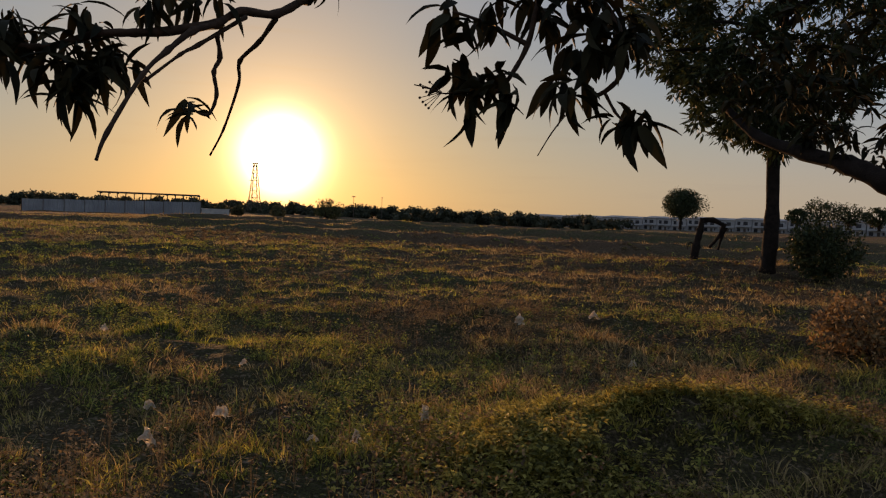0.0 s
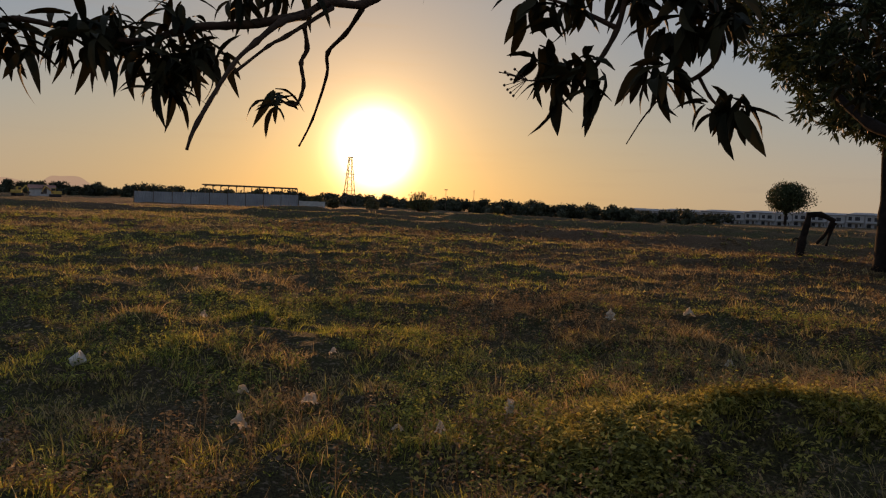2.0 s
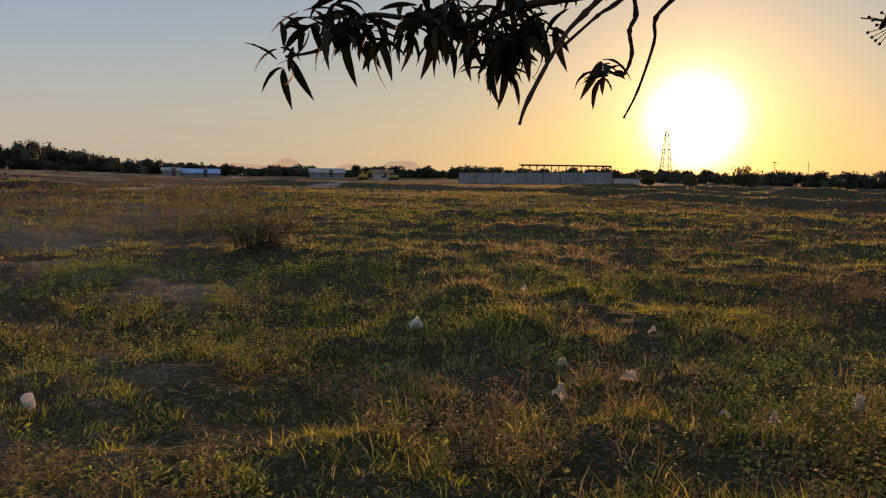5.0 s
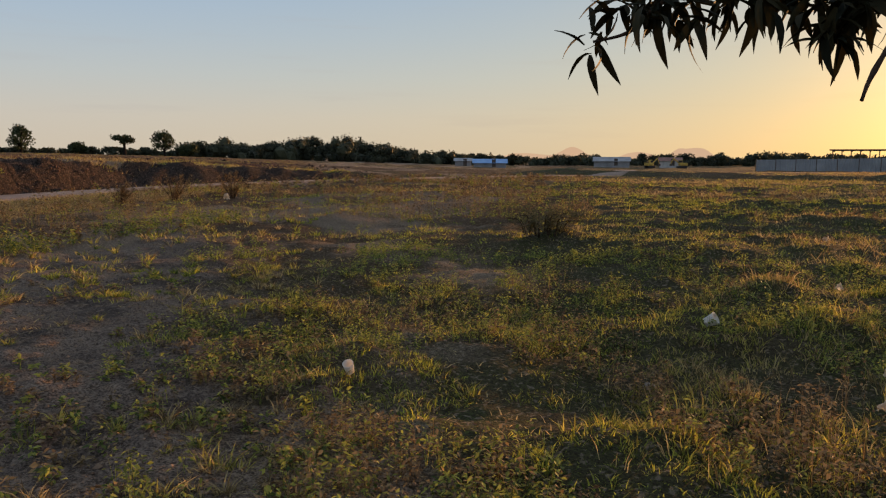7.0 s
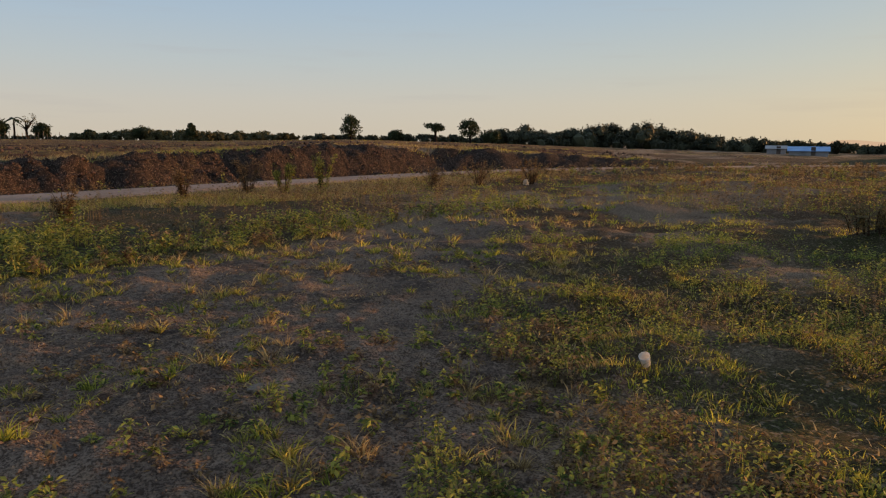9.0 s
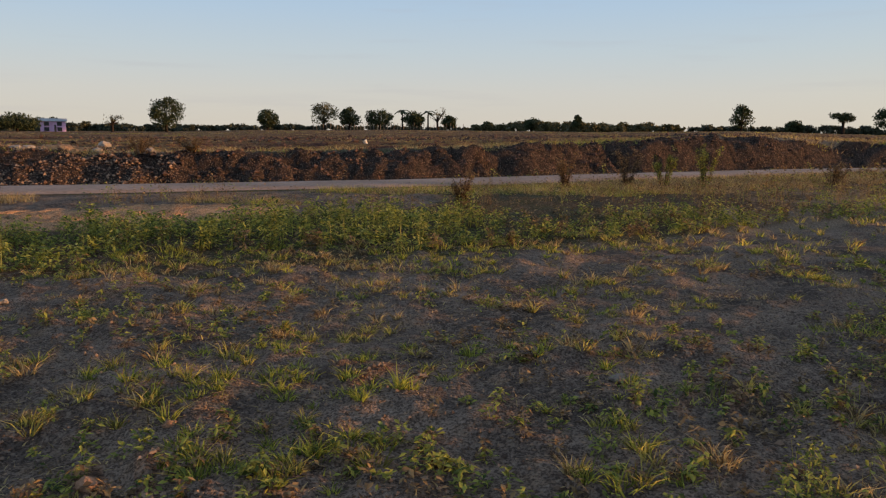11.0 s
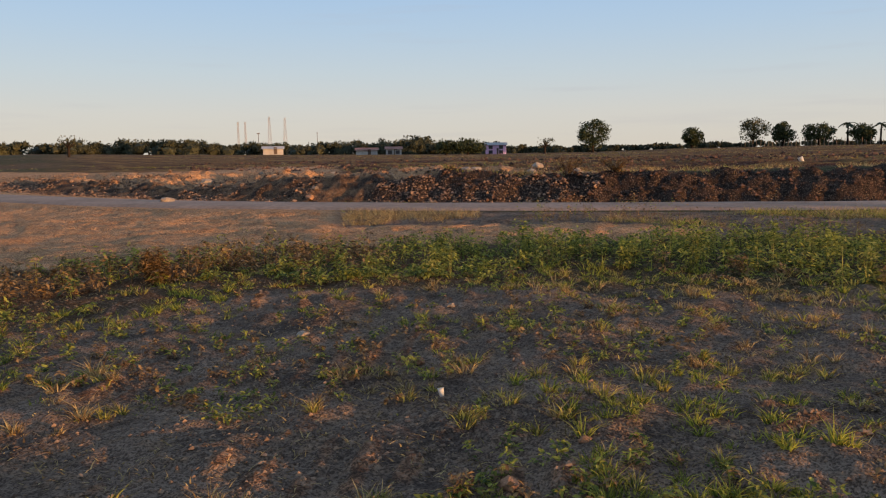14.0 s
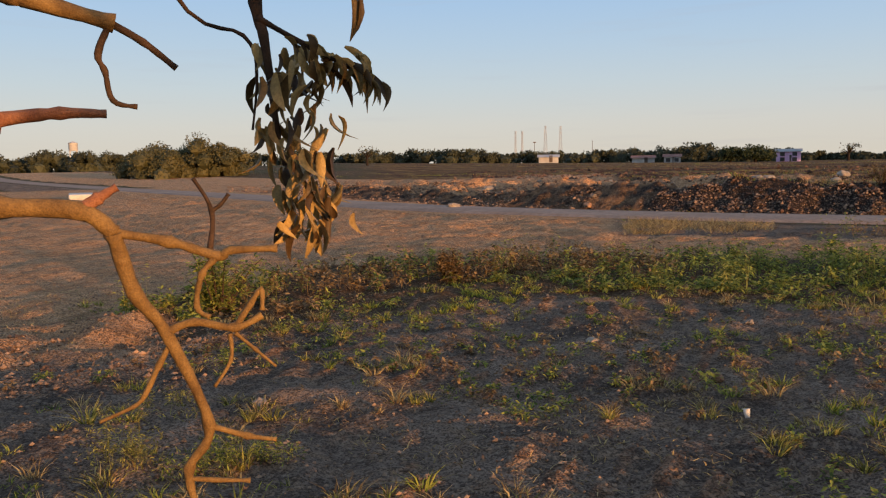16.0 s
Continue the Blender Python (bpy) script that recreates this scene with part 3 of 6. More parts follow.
def blades(rng, x, y, z, per, height, spread, width, lean=0.5, three=True):
    """Grass tufts at the given places: bent, tapering blades. height, spread and width are arrays, one value a tuft."""
    n = len(x) * per
    rep = lambda v: np.repeat(v, per)
    ang, rad = rng.uniform(0, 2 * np.pi, n), rep(spread) * np.sqrt(rng.uniform(0, 1, n))
    bx, by, bz = rep(x) + rad * np.cos(ang), rep(y) + rad * np.sin(ang), rep(z) - 0.015
    h = rep(height) * rng.uniform(0.45, 1.15, n)
    dirn = ang + rng.normal(0, 0.9, n)
    ln = lean * rng.uniform(0.2, 1.4, n) * h
    dx, dy = np.cos(dirn), np.sin(dirn)
    face = rng.uniform(0, 2 * np.pi, n)
    w = rep(width) * rng.uniform(0.6, 1.3, n) * 0.5
    wx, wy = np.cos(face) * w, np.sin(face) * w
    mx, my, mz = bx + dx * ln * 0.35, by + dy * ln * 0.35, bz + h * 0.6
    tx, ty, tz = bx + dx * ln, by + dy * ln, bz + h
    if three:
        V = np.stack([np.stack([bx - wx, by - wy, bz], 1), np.stack([bx + wx, by + wy, bz], 1),
                      np.stack([mx + wx * 0.8, my + wy * 0.8, mz], 1), np.stack([mx - wx * 0.8, my - wy * 0.8, mz], 1), np.stack([tx, ty, tz], 1)], 1)
        k = np.arange(n)[:, None] * 5
        F = np.concatenate([k + np.array([[0, 1, 2]]), k + np.array([[0, 2, 3]]), k + np.array([[3, 2, 4]])])
    else:
        V = np.stack([np.stack([bx - wx, by - wy, bz], 1), np.stack([bx + wx, by + wy, bz], 1), np.stack([tx, ty, tz], 1)], 1)
        F = np.arange(n)[:, None] * 3 + np.array([[0, 1, 2]])
    return V.reshape(-1, 3), F


def leaves(rng, x, y, z, per, height, spread, size, stems=True, slim=0.24):
    """Leafy weeds: small folded leaves in the air round thin upright stems."""
    n = len(x) * per
    rep = lambda v: np.repeat(v, per)
    ang = rng.uniform(0, 2 * np.pi, n)
    up = rng.uniform(0.1, 1.0, n)
    rad = rep(spread) * rng.uniform(0.15, 1, n) * (1.1 - 0.6 * up)
    c = np.stack([rep(x) + rad * np.cos(ang), rep(y) + rad * np.sin(ang), rep(z) + rep(height) * up], 1)
    out = np.stack([np.cos(ang), np.sin(ang), rng.normal(-0.1, 0.45, n)], 1)
    out /= np.linalg.norm(out, axis=1)[:, None]
    side = np.stack([-np.sin(ang), np.cos(ang), rng.normal(0, 0.35, n)], 1)
    s = rep(size) * rng.uniform(0.6, 1.35, n)
    a, b = c - out * s[:, None] * 0.5, c + out * s[:, None] * 0.5
    w = side * s[:, None] * slim
    drop = np.zeros((n, 3)); drop[:, 2] = s * 0.08
    V = np.stack([a, c + w + drop, b, c - w + drop], 1).reshape(-1, 3)
    k = np.arange(n)[:, None] * 4
    F = np.concatenate([k + np.array([[0, 1, 2]]), k + np.array([[0, 2, 3]])])
    if stems:
        m = len(x) * 3
        r3 = lambda v: np.repeat(v, 3)
        g = rng.uniform(0, 2 * np.pi, m); q = r3(spread) * rng.uniform(0.1, 0.6, m)
        base = np.stack([r3(x), r3(y), r3(z) - 0.02], 1)
        tip = base + np.stack([q * np.cos(g), q * np.sin(g), r3(height) * rng.uniform(0.7, 1.05, m)], 1)
        t = np.stack([np.cos(g + 1.6), np.sin(g + 1.6), 0 * g], 1) * (r3(size) * 0.07)[:, None]
        V2 = np.stack([base - t, base + t, tip], 1).reshape(-1, 3)
        F2 = np.arange(m)[:, None] * 3 + np.array([[0, 1, 2]]) + len(V)
        V, F = np.vstack([V, V2]), np.vstack([F, F2])
    return V, F


def stuff(name, pieces, material, label, category):
    V, F, k = [], [], 0
    for v, f in pieces:
        V.append(v); F.append(f + k); k += len(v)
    tagged(new(name, mesh_of(name, np.vstack(V), np.vstack(F), material)), label, category, kind="stuff")


def keep(x, y, mask):
    return x[mask], y[mask]


def bare_front(x, y):
    """The shaded, bare front of the mound, where hardly anything grows."""
    return (((x - 1.78) / 0.80) ** 2 + ((y - 4.68) / 0.40) ** 2 < 1) & (hash2(np.floor(x * 40), np.floor(y * 40), 3) > 0.18)


def build_grass():
    rng = np.random.default_rng(7)
    # meadow in front of the first views
    sets = {"green": [], "mixed": [], "dry": []}
    for n, d0, d1, per in ((11000, 1.2, 9, 15), (17000, 8, 30, 11), (14000, 28, 85, 8)):
        x, y = scatter(rng, n, -36, 78, d0, d1)
        h, d, az, s = land(x, y)
        patch = fbm(x / 3.4, y / 3.4, 51) + 0.5 * fbm(x, y, 52)
        patch = np.where(az < 42, 0.45 * patch, patch)
        bare = np.where(az > 40, 0.20 + 0.28 * step(40, 68, az), -0.25)
        bare = bare - 0.5 * step(14, 20, d) * step(45, 60, az)
        clump = fbm(x / 0.6, y / 0.6, 53, 3) if d0 < 20 else fbm(x / 1.5, y / 1.5, 53, 3)
        ok = (patch + 0.9 * clump > bare + 0.05) & (np.abs(s) > 2.3) & (s < 2) & ~bare_front(x, y)
        x, y, h, d, patch, az, clump = x[ok], y[ok], h[ok], d[ok], patch[ok], az[ok], clump[ok]
        kind = fbm(x / 2.1, y / 2.1, 61) + rng.normal(0, 0.22, len(x)) + 0.12 * step(18, 40, d) + 0.05 - 0.15 * step(6, 36, az) + 0.22 * (1 - step(-8, 8, az)) - 0.20 * step(36, 50, az)
        low = 1 - 0.35 * step(20, 45, az) * (d < 14)
        big = np.clip(d / 7, 1, 9)
        ht = (0.03 + 0.10 * np.clip(clump + 0.15, 0, 1) * rng.uniform(0.4, 1, len(x)) + 0.11 * rng.uniform(0, 1, len(x)) ** 7) * np.where(d > 25, 1.2, 1) * low
        for key, sel, k in (("green", kind < -0.10, 0.9), ("mixed", (kind >= -0.10) & (kind < 0.28), 1.0), ("dry", kind >= 0.28, 1.25)):
            if sel.any():
                sets[key].append(blades(rng, x[sel], y[sel], h[sel], per, ht[sel] * k, 0.055 * big[sel] ** 0.8 + 0.02, 0.0072 * big[sel], lean=1.05, three=d0 < 8))
    # short turf over the crest and flanks of the mound, mostly yellow to look sunlit
    x, y = rng.normal(1.3, 0.85, 4200), rng.normal(5.05, 0.42, 4200)
    x, y = keep(x, y, ~bare_front(x, y) & (y > 4.75 - 0.25 * np.clip(1.0 - x, 0, 1)))
    h = land(x, y)[0]
    kind = rng.uniform(0, 1, len(x))
    for key, sel in (("green", kind < 0.15), ("mixed", kind >= 0.15)):
        sets[key].append(blades(rng, x[sel], y[sel], h[sel], 11, 0.035 + 0.07 * rng.uniform(0, 1, sel.sum()) ** 2, np.full(sel.sum(), 0.05), np.full(sel.sum(), 0.010), lean=0.9))
    # thin dead stalks that lean up out of the near meadow
    x, y = scatter(rng, 420, -30, 40, 2.5, 7.0)
    x, y = keep(x, y, ~bare_front(x, y) & (fbm(x / 1.2, y / 1.2, 54) > -0.1))
    sets["dry"].append(blades(rng, x, y, land(x, y)[0], 3, rng.uniform(0.08, 0.22, len(x)), np.full(len(x), 0.06), np.full(len(x), 0.005), lean=0.8))
    # single tufts on the bare soil and a fringe along the weeds
    for n, a0, a1, d0, d1, per, hh in ((2300, 60, 186, 1.8, 10.5, 34, 0.062), (2000, 55, 184, 1.8, 11, 12, 0.035), (120, 60, 184, 2.6, 9, 46, 0.085), (1500, 60, 125, 7, 20, 16, 0.09)):
        x, y = scatter(rng, n, a0, a1, d0, d1)
        h, d, az, s = land(x, y)
        wn = np.interp(az, WEED_AZ, WEED_NEAR)
        patch = fbm(x / 1.8, y / 1.8, 71) + 0.35 * step(wn - 2.2, wn - 0.2, d) - 0.5 * step(168, 174, az) * step(5.5, 6.5, d)
        ok = (patch + 0.8 * fbm(x / 0.45, y / 0.45, 73, 2) > -0.10) & (d < wn + 1) & (np.abs(s) > 2.4)
        x, y, h, d = x[ok], y[ok], h[ok], d[ok]
        kind = fbm(x / 1.5, y / 1.5, 72) + rng.normal(-0.03, 0.3, len(x))
        ht = hh * rng.uniform(0.5, 1.6, len(x))
        big = np.clip(d / 7, 1, 3)
        for key, sel in (("green", kind < -0.15), ("mixed", (kind >= -0.15) & (kind < 0.18)), ("dry", kind >= 0.18)):
            sets[key].append(blades(rng, x[sel], y[sel], h[sel], per, ht[sel], (0.018 + 0.045 * rng.uniform(0, 1, sel.sum())) * big[sel] ** 0.4, 0.0084 * big[sel], lean=1.3))
    # dry strip before the road, verge, top of the bank and the terrace
    for n, a0, a1, d0, d1, s0, s1, per, hh, lim in ((9000, 64, 142, 13, 40, -6.2, -1.9, 12, 0.15, -0.16), (1500, 60, 150, 18, 60, 1.8, 3.0, 9, 0.12, -0.05),
                                              (5000, 50, 165, 26, 170, 6.5, 130, 7, 0.13, -9), (4200, 58, 134, 22, 60, 5.2, 8.2, 9, 0.20, -0.22), (2500, 20, 66, 30, 100, -50, -2, 8, 0.2, 0.0)):
        x, y = scatter(rng, n * 4, a0, a1, d0, d1)
        h, d, az, s = land(x, y)
        row = fbm(s / 5, s * 0 + 0.3, 83, 3) + 0.5 * fbm(x / 9, y / 9, 84, 3) > 0.22 if lim < -1 else fbm(x / 5, y / 5, 81) > lim
        ok = (s > s0) & (s < s1) & row & (sand_zone(az, d, s) < 0.4)
        x, y, h, d = (v[ok][:n] for v in (x, y, h, d))
        big = np.clip(d / 7, 1, 12)
        kind = fbm(x / 6, y / 6, 82) + rng.normal(0, 0.25, len(x)) + (0.42 if s1 < 0 else 0.1)
        for key, sel in (("green", kind < -0.22), ("mixed", (kind >= -0.22) & (kind < 0.02)), ("dry", kind >= 0.02)):
            sets[key].append(blades(rng, x[sel], y[sel], h[sel], per, hh * rng.uniform(0.5, 1.4, sel.sum()), 0.06 * big[sel] ** 0.8, 0.005 * big[sel], lean=1.3, three=False))
    stuff("green_grass", sets["green"], GREEN, "short fresh green grass over the meadow", "grass")
    stuff("meadow_grass", sets["mixed"], GRASS, "yellow-green meadow grass in uneven tufts", "grass")
    # bits of straw lying on the soil
    x, y = scatter(rng, 4200, 40, 188, 1.5, 11)
    h, d, az, s = land(x, y)
    ok = fbm(x / 1.1, y / 1.1, 75) > -0.1
    x, y, h = x[ok], y[ok], h[ok]
    sets["dry"].append(blades(rng, x, y, h + 0.016, 5, np.full(len(x), 0.024), np.full(len(x), 0.10), np.full(len(x), 0.009), lean=3.2))
    stuff("dry_grass", sets["dry"], DRY, "dry straw-coloured grass tufts", "grass")


def build_weeds():
    rng = np.random.default_rng(11)
    green, brown, stand = [], [], []
    # small leafy weeds of the meadow
    for n, d0, d1, per in ((10500, 1.8, 12, 20), (9000, 10, 45, 12)):
        x, y = scatter(rng, n, -36, 76, d0, d1)
        h, d, az, s = land(x, y)
        patch = np.where(az < 42, 0.4, 1.0) * fbm(x / 2.6, y / 2.6, 91)
        ok = (patch + 0.7 * fbm(x / 0.7, y / 0.7, 94, 3) > -0.02 + 0.25 * step(45, 75, az) + 0.22 * step(36, 48, az) * step(6, 9, d)) & (s < -2.4) & ~bare_front(x, y)
        x, y, h, d, patch = x[ok], y[ok], h[ok], d[ok], patch[ok]
        kind = fbm(x / 3.1, y / 3.1, 92) + rng.normal(0, 0.2, len(x)) + 0.20 - 0.34 * step(4, 34, az[ok]) + 0.2 * (1 - step(-8, 8, az[ok])) - 0.26 * step(36, 50, az[ok])
        big = np.clip(d / 9, 1, 4)
        ht = (0.08 + 0.16 * rng.uniform(0, 1, len(x)) ** 2)
        for dst, sel in ((green, kind < 0.02), (brown, kind >= 0.02)):
            dst.append(leaves(rng, x[sel], y[sel], h[sel], per, ht[sel], 0.085 * big[sel] ** 0.6, 0.030 * big[sel]))
    # the belt of weeds between soil and track
    x, y = scatter(rng, 5200, 66, 176, 7, 19)
    h, d, az, s = land(x, y)
    wn, wf = np.interp(az, WEED_AZ, WEED_NEAR), np.interp(az, WEED_AZ, WEED_FAR)
    u = (d - wn) / (wf - wn)
    ok = (u > -0.05) & (u < 1.05) & (s < -2.2) & (fbm(x / 1.6, y / 1.6, 95) + 0.35 > 0.35 * (u < 0.2))
    x, y, h, u, az = x[ok], y[ok], h[ok], u[ok], az[ok]
    clump = np.clip(0.5 + 1.5 * fbm(x / 0.9, y / 0.9, 99, 3), 0, 1)
    ht = (0.10 + (0.08 + 0.30 * clump) * np.clip(1 - np.abs(u - 0.55) * 1.5, 0, 1)) * rng.uniform(0.6, 1.4, len(x)) * np.where(az > 128, 0.75, 1.0)
    kind = fbm(x / 2.2, y / 2.2, 96) + rng.normal(0, 0.16, len(x))
    for dst, sel in ((green, kind < 0.24), (brown, kind >= 0.24)):
        dst.append(leaves(rng, x[sel], y[sel], h[sel], 34, ht[sel], np.full(sel.sum(), 0.16), np.full(sel.sum(), 0.066), slim=0.22))
    # thin yellow stalks that stand above the belt
    pick = rng.uniform(0, 1, len(x)) < 0.15
    x, y, h = x[pick], y[pick], h[pick]
    stalks = leaves(rng, x, y, h, 20, rng.uniform(0.22, 0.50, len(x)), np.full(len(x), 0.17), np.full(len(x), 0.06), slim=0.16)
    stand.append(stalks)
    # withered weeds along the road and on the bank
    x, y = scatter(rng, 11000, 40, 135, 14, 60)
    h, d, az, s = land(x, y)
    ok = (((s > -7) & (s < -2.2)) | ((s > 2.4) & (s < 3.6)) | ((s > -22) & (s < -6) & (az < 92) & (d > 17))) & (fbm(x / 3, y / 3, 97) > 0.0) & (sand_zone(az, d, s) < 0.3)
    x, y, h, d = x[ok], y[ok], h[ok], d[ok]
    kind = rng.uniform(0, 1, len(x))
    for dst, sel in ((green, kind < 0.16), (brown, kind >= 0.16)):
        dst.append(leaves(rng, x[sel], y[sel], h[sel], 16, rng.uniform(0.15, 0.5, sel.sum()), np.full(sel.sum(), 0.22), 0.05 * np.clip(d[sel] / 16, 1, 3)))
    # leafy cover of the mound, mostly in the brighter grass tone to look sunlit
    x, y = rng.normal(1.35, 0.95, 1300), rng.normal(4.85, 0.45, 1300)
    x, y = keep(x, y, ~bare_front(x, y))
    h = land(x, y)[0]
    kind = rng.uniform(0, 1, len(x)) + 0.35 * step(2.2, 2.8, x)
    for dst, sel in ((stand, kind < 0.8), (green, kind >= 0.8)):
        dst.append(leaves(rng, x[sel], y[sel], h[sel], 13, rng.uniform(0.02, 0.08, sel.sum()), np.full(sel.sum(), 0.09), np.full(sel.sum(), 0.036)))
    x, y = rng.normal(0.75, 0.38, 520), rng.normal(4.50, 0.30, 520)
    x, y = keep(x, y, ~bare_front(x, y))
    stand.append(leaves(rng, x, y, land(x, y)[0], 18, rng.uniform(0.05, 0.15, len(x)), np.full(len(x), 0.08), np.full(len(x), 0.040)))
    x = rng.uniform(0.0, 3.0, 420)
    y = 5.12 - 0.10 * np.abs(x - 1.5) + rng.normal(0, 0.12, 420)
    stand.append(leaves(rng, x, y, land(x, y)[0], 18, rng.uniform(0.04, 0.13, len(x)), np.full(len(x), 0.07), np.full(len(x), 0.036)))
    # withered stalks that stand up out of the near meadow
    x, y = rng.uniform(-2.2, 1.0, 130), rng.uniform(3.2, 5.2, 130)
    h = land(x, y)[0]
    brown.append(leaves(rng, x, y, h, 14, rng.uniform(0.16, 0.36, 130), np.full(130, 0.09), np.full(130, 0.03)))
    # weeds that stand under the broken branch
    for az, d, ht, sp in ((177.5, 4.2, 0.26, 0.16), (176.2, 4.05, 0.16, 0.12), (172.5, 3.9, 0.13, 0.15), (170.8, 4.0, 0.16, 0.12), (167.2, 4.0, 0.13, 0.12), (168.5, 6.2, 0.14, 0.3), (173.0, 5.2, 0.12, 0.3)):
        q = polar(az, d)
        x, y = rng.normal(q.x, sp * 0.6, 9), rng.normal(q.y, sp * 0.6, 9)
        (green if az < 173 else stand).append(leaves(rng, x, y, land(x, y)[0], 44, rng.uniform(0.5, 1.1, 9) * ht, np.full(9, 0.08), np.full(9, 0.024), slim=0.16))
    # low weeds on the bare soil
    x, y = scatter(rng, 2600, 60, 186, 1.8, 10)
    h, d, az, s = land(x, y)
    ok = (fbm(x / 1.3, y / 1.3, 98) > 0.04) & (sand_zone(az, d, s) < 0.3)
    x, y, h = x[ok], y[ok], h[ok]
    kind = rng.uniform(0, 1, len(x))
    for dst, sel in ((green, kind < 0.6), (brown, kind >= 0.6)):
        dst.append(leaves(rng, x[sel], y[sel], h[sel], 22, rng.uniform(0.03, 0.11, sel.sum()), np.full(sel.sum(), 0.075), np.full(sel.sum(), 0.038)))
    stuff("yellow_weeds", stand, GRASS, "yellow-green weed stalks on the belt and mound cover toned as if sunlit", "weeds")
    stuff("green_weeds", green, WEED, "dense low green leafy weeds", "weeds")
    stuff("withered_weeds", brown, WEEDBROWN, "withered brown weeds among the grass", "weeds")


def build_clods():
    """Broken earth on the face of the bank, heaps of rubble beyond the road and pebbles on the soil."""
    rng = np.random.default_rng(5)
    base = bmesh.new(); bmesh.ops.create_icosphere(base, subdivisions=1, radius=1.0)
    BV = np.array([v.co[:] for v in base.verts]); BF = np.array([[v.index for v in f.verts] for f in base.faces]); base.free()

    OV = np.array([(1, 0, 0), (-1, 0, 0), (0, 1, 0), (0, -1, 0), (0, 0, 1), (0, 0, -1)], dtype=float)
    OF = np.array([(0, 2, 4), (2, 1, 4), (1, 3, 4), (3, 0, 4), (2, 0, 5), (1, 2, 5), (3, 1, 5), (0, 3, 5)])

    def lumps(x, y, z, size, BV=BV, BF=BF):
        n = len(x)
        k = 1 + rng.uniform(-0.35, 0.35, (n, len(BV), 1))
        sc = size[:, None, None] * rng.uniform(0.6, 1.3, (n, 1, 3))
        sc[:, :, 2] *= 0.75
        V = BV[None] * k * sc + np.stack([x, y, z + size * 0.15], 1)[:, None, :]
        F = BF[None] + (np.arange(n) * len(BV))[:, None, None]
        return V.reshape(-1, 3), F.reshape(-1, 3)

    out = []
    x, y = scatter(rng, 90000, 56, 168, 20, 62)
    h, d, az, s = land(x, y)
    ok = (s > 3.4) & (s < 6.2) & (az < 132)
    xs, ys, hs = x[ok][:24000], y[ok][:24000], h[ok][:24000]
    out.append(lumps(xs, ys, hs, 0.025 + 0.065 * rng.uniform(0, 1, len(xs)) ** 3, OV, OF))
    ok = (s > 2.8) & (s < 15) & (az > 120) & (fbm(x / 3, y / 3, 33) + 0.4 * (s < 8) > 0.06)
    xs, ys, hs = x[ok][:5000], y[ok][:5000], h[ok][:5000]
    heap = lumps(xs, ys, hs, 0.02 + 0.08 * rng.uniform(0, 1, len(xs)) ** 5, OV, OF)
    x, y = scatter(rng, 140000, 120, 168, 20, 50)
    h, d, az, s = land(x, y)
    ok = (s > 2.9) & (s < 9) & (fbm(x / 2, y / 2, 36) > -0.15)
    xs, ys, hs = x[ok][:18000], y[ok][:18000], h[ok][:18000]
    grains = lumps(xs, ys, hs, 0.022 + 0.05 * rng.uniform(0, 1, len(xs)) ** 3, OV, OF)
    x, y = scatter(rng, 90000, 58, 150, 27, 95)
    h, d, az, s = land(x, y)
    ok = (s > 7.2) & (s < 60) & (fbm(s / 4, s * 0 + 0.7, 85, 3) + 0.5 * fbm(x / 8, y / 8, 86, 3) > -0.02)
    xs, ys, hs, dd = x[ok][:8000], y[ok][:8000], h[ok][:8000], d[ok][:8000]
    out.append(lumps(xs, ys, hs, (0.04 + 0.10 * rng.uniform(0, 1, len(xs)) ** 3) * np.clip(dd / 40, 0.8, 1.6), OV, OF))
    x, y = scatter(rng, 4200, 168, 192, 5.8, 9.6)
    h, d, az, s = land(x, y)
    ok = fbm(x / 1.2, y / 1.2, 34) + 0.5 * np.exp(-((d - 7.4) / 0.7) ** 2) > 0.15
    heap2 = lumps(x[ok], y[ok], h[ok], 0.006 + 0.03 * rng.uniform(0, 1, ok.sum()) ** 4, OV, OF)
    stuff("rubble", [heap, grains, heap2], RUBBLE, "tan and orange rubble heaps beyond the road", "rubble")
    stuff("clods", out, CLOD, "loose red-brown clods on the dug bank", "earth")
    x, y = scatter(rng, 34000, 48, 186, 1.5, 10.5)
    h, d, az, s = land(x, y)
    ok = fbm(x / 0.8, y / 0.8, 35, 3) > -0.12
    x, y, h = x[ok], y[ok], h[ok]
    stuff("pebbles", [lumps(x, y, h, 0.005 + 0.014 * rng.uniform(0, 1, len(x)) ** 4 + 0.008 * np.clip(tread_zone(x, y, az[ok], d[ok]), 0, 1), OV, OF)], CRUMB, "small brown crumbs of earth strewn over the soil", "pebbles")


build_grass()
build_weeds()
build_clods()


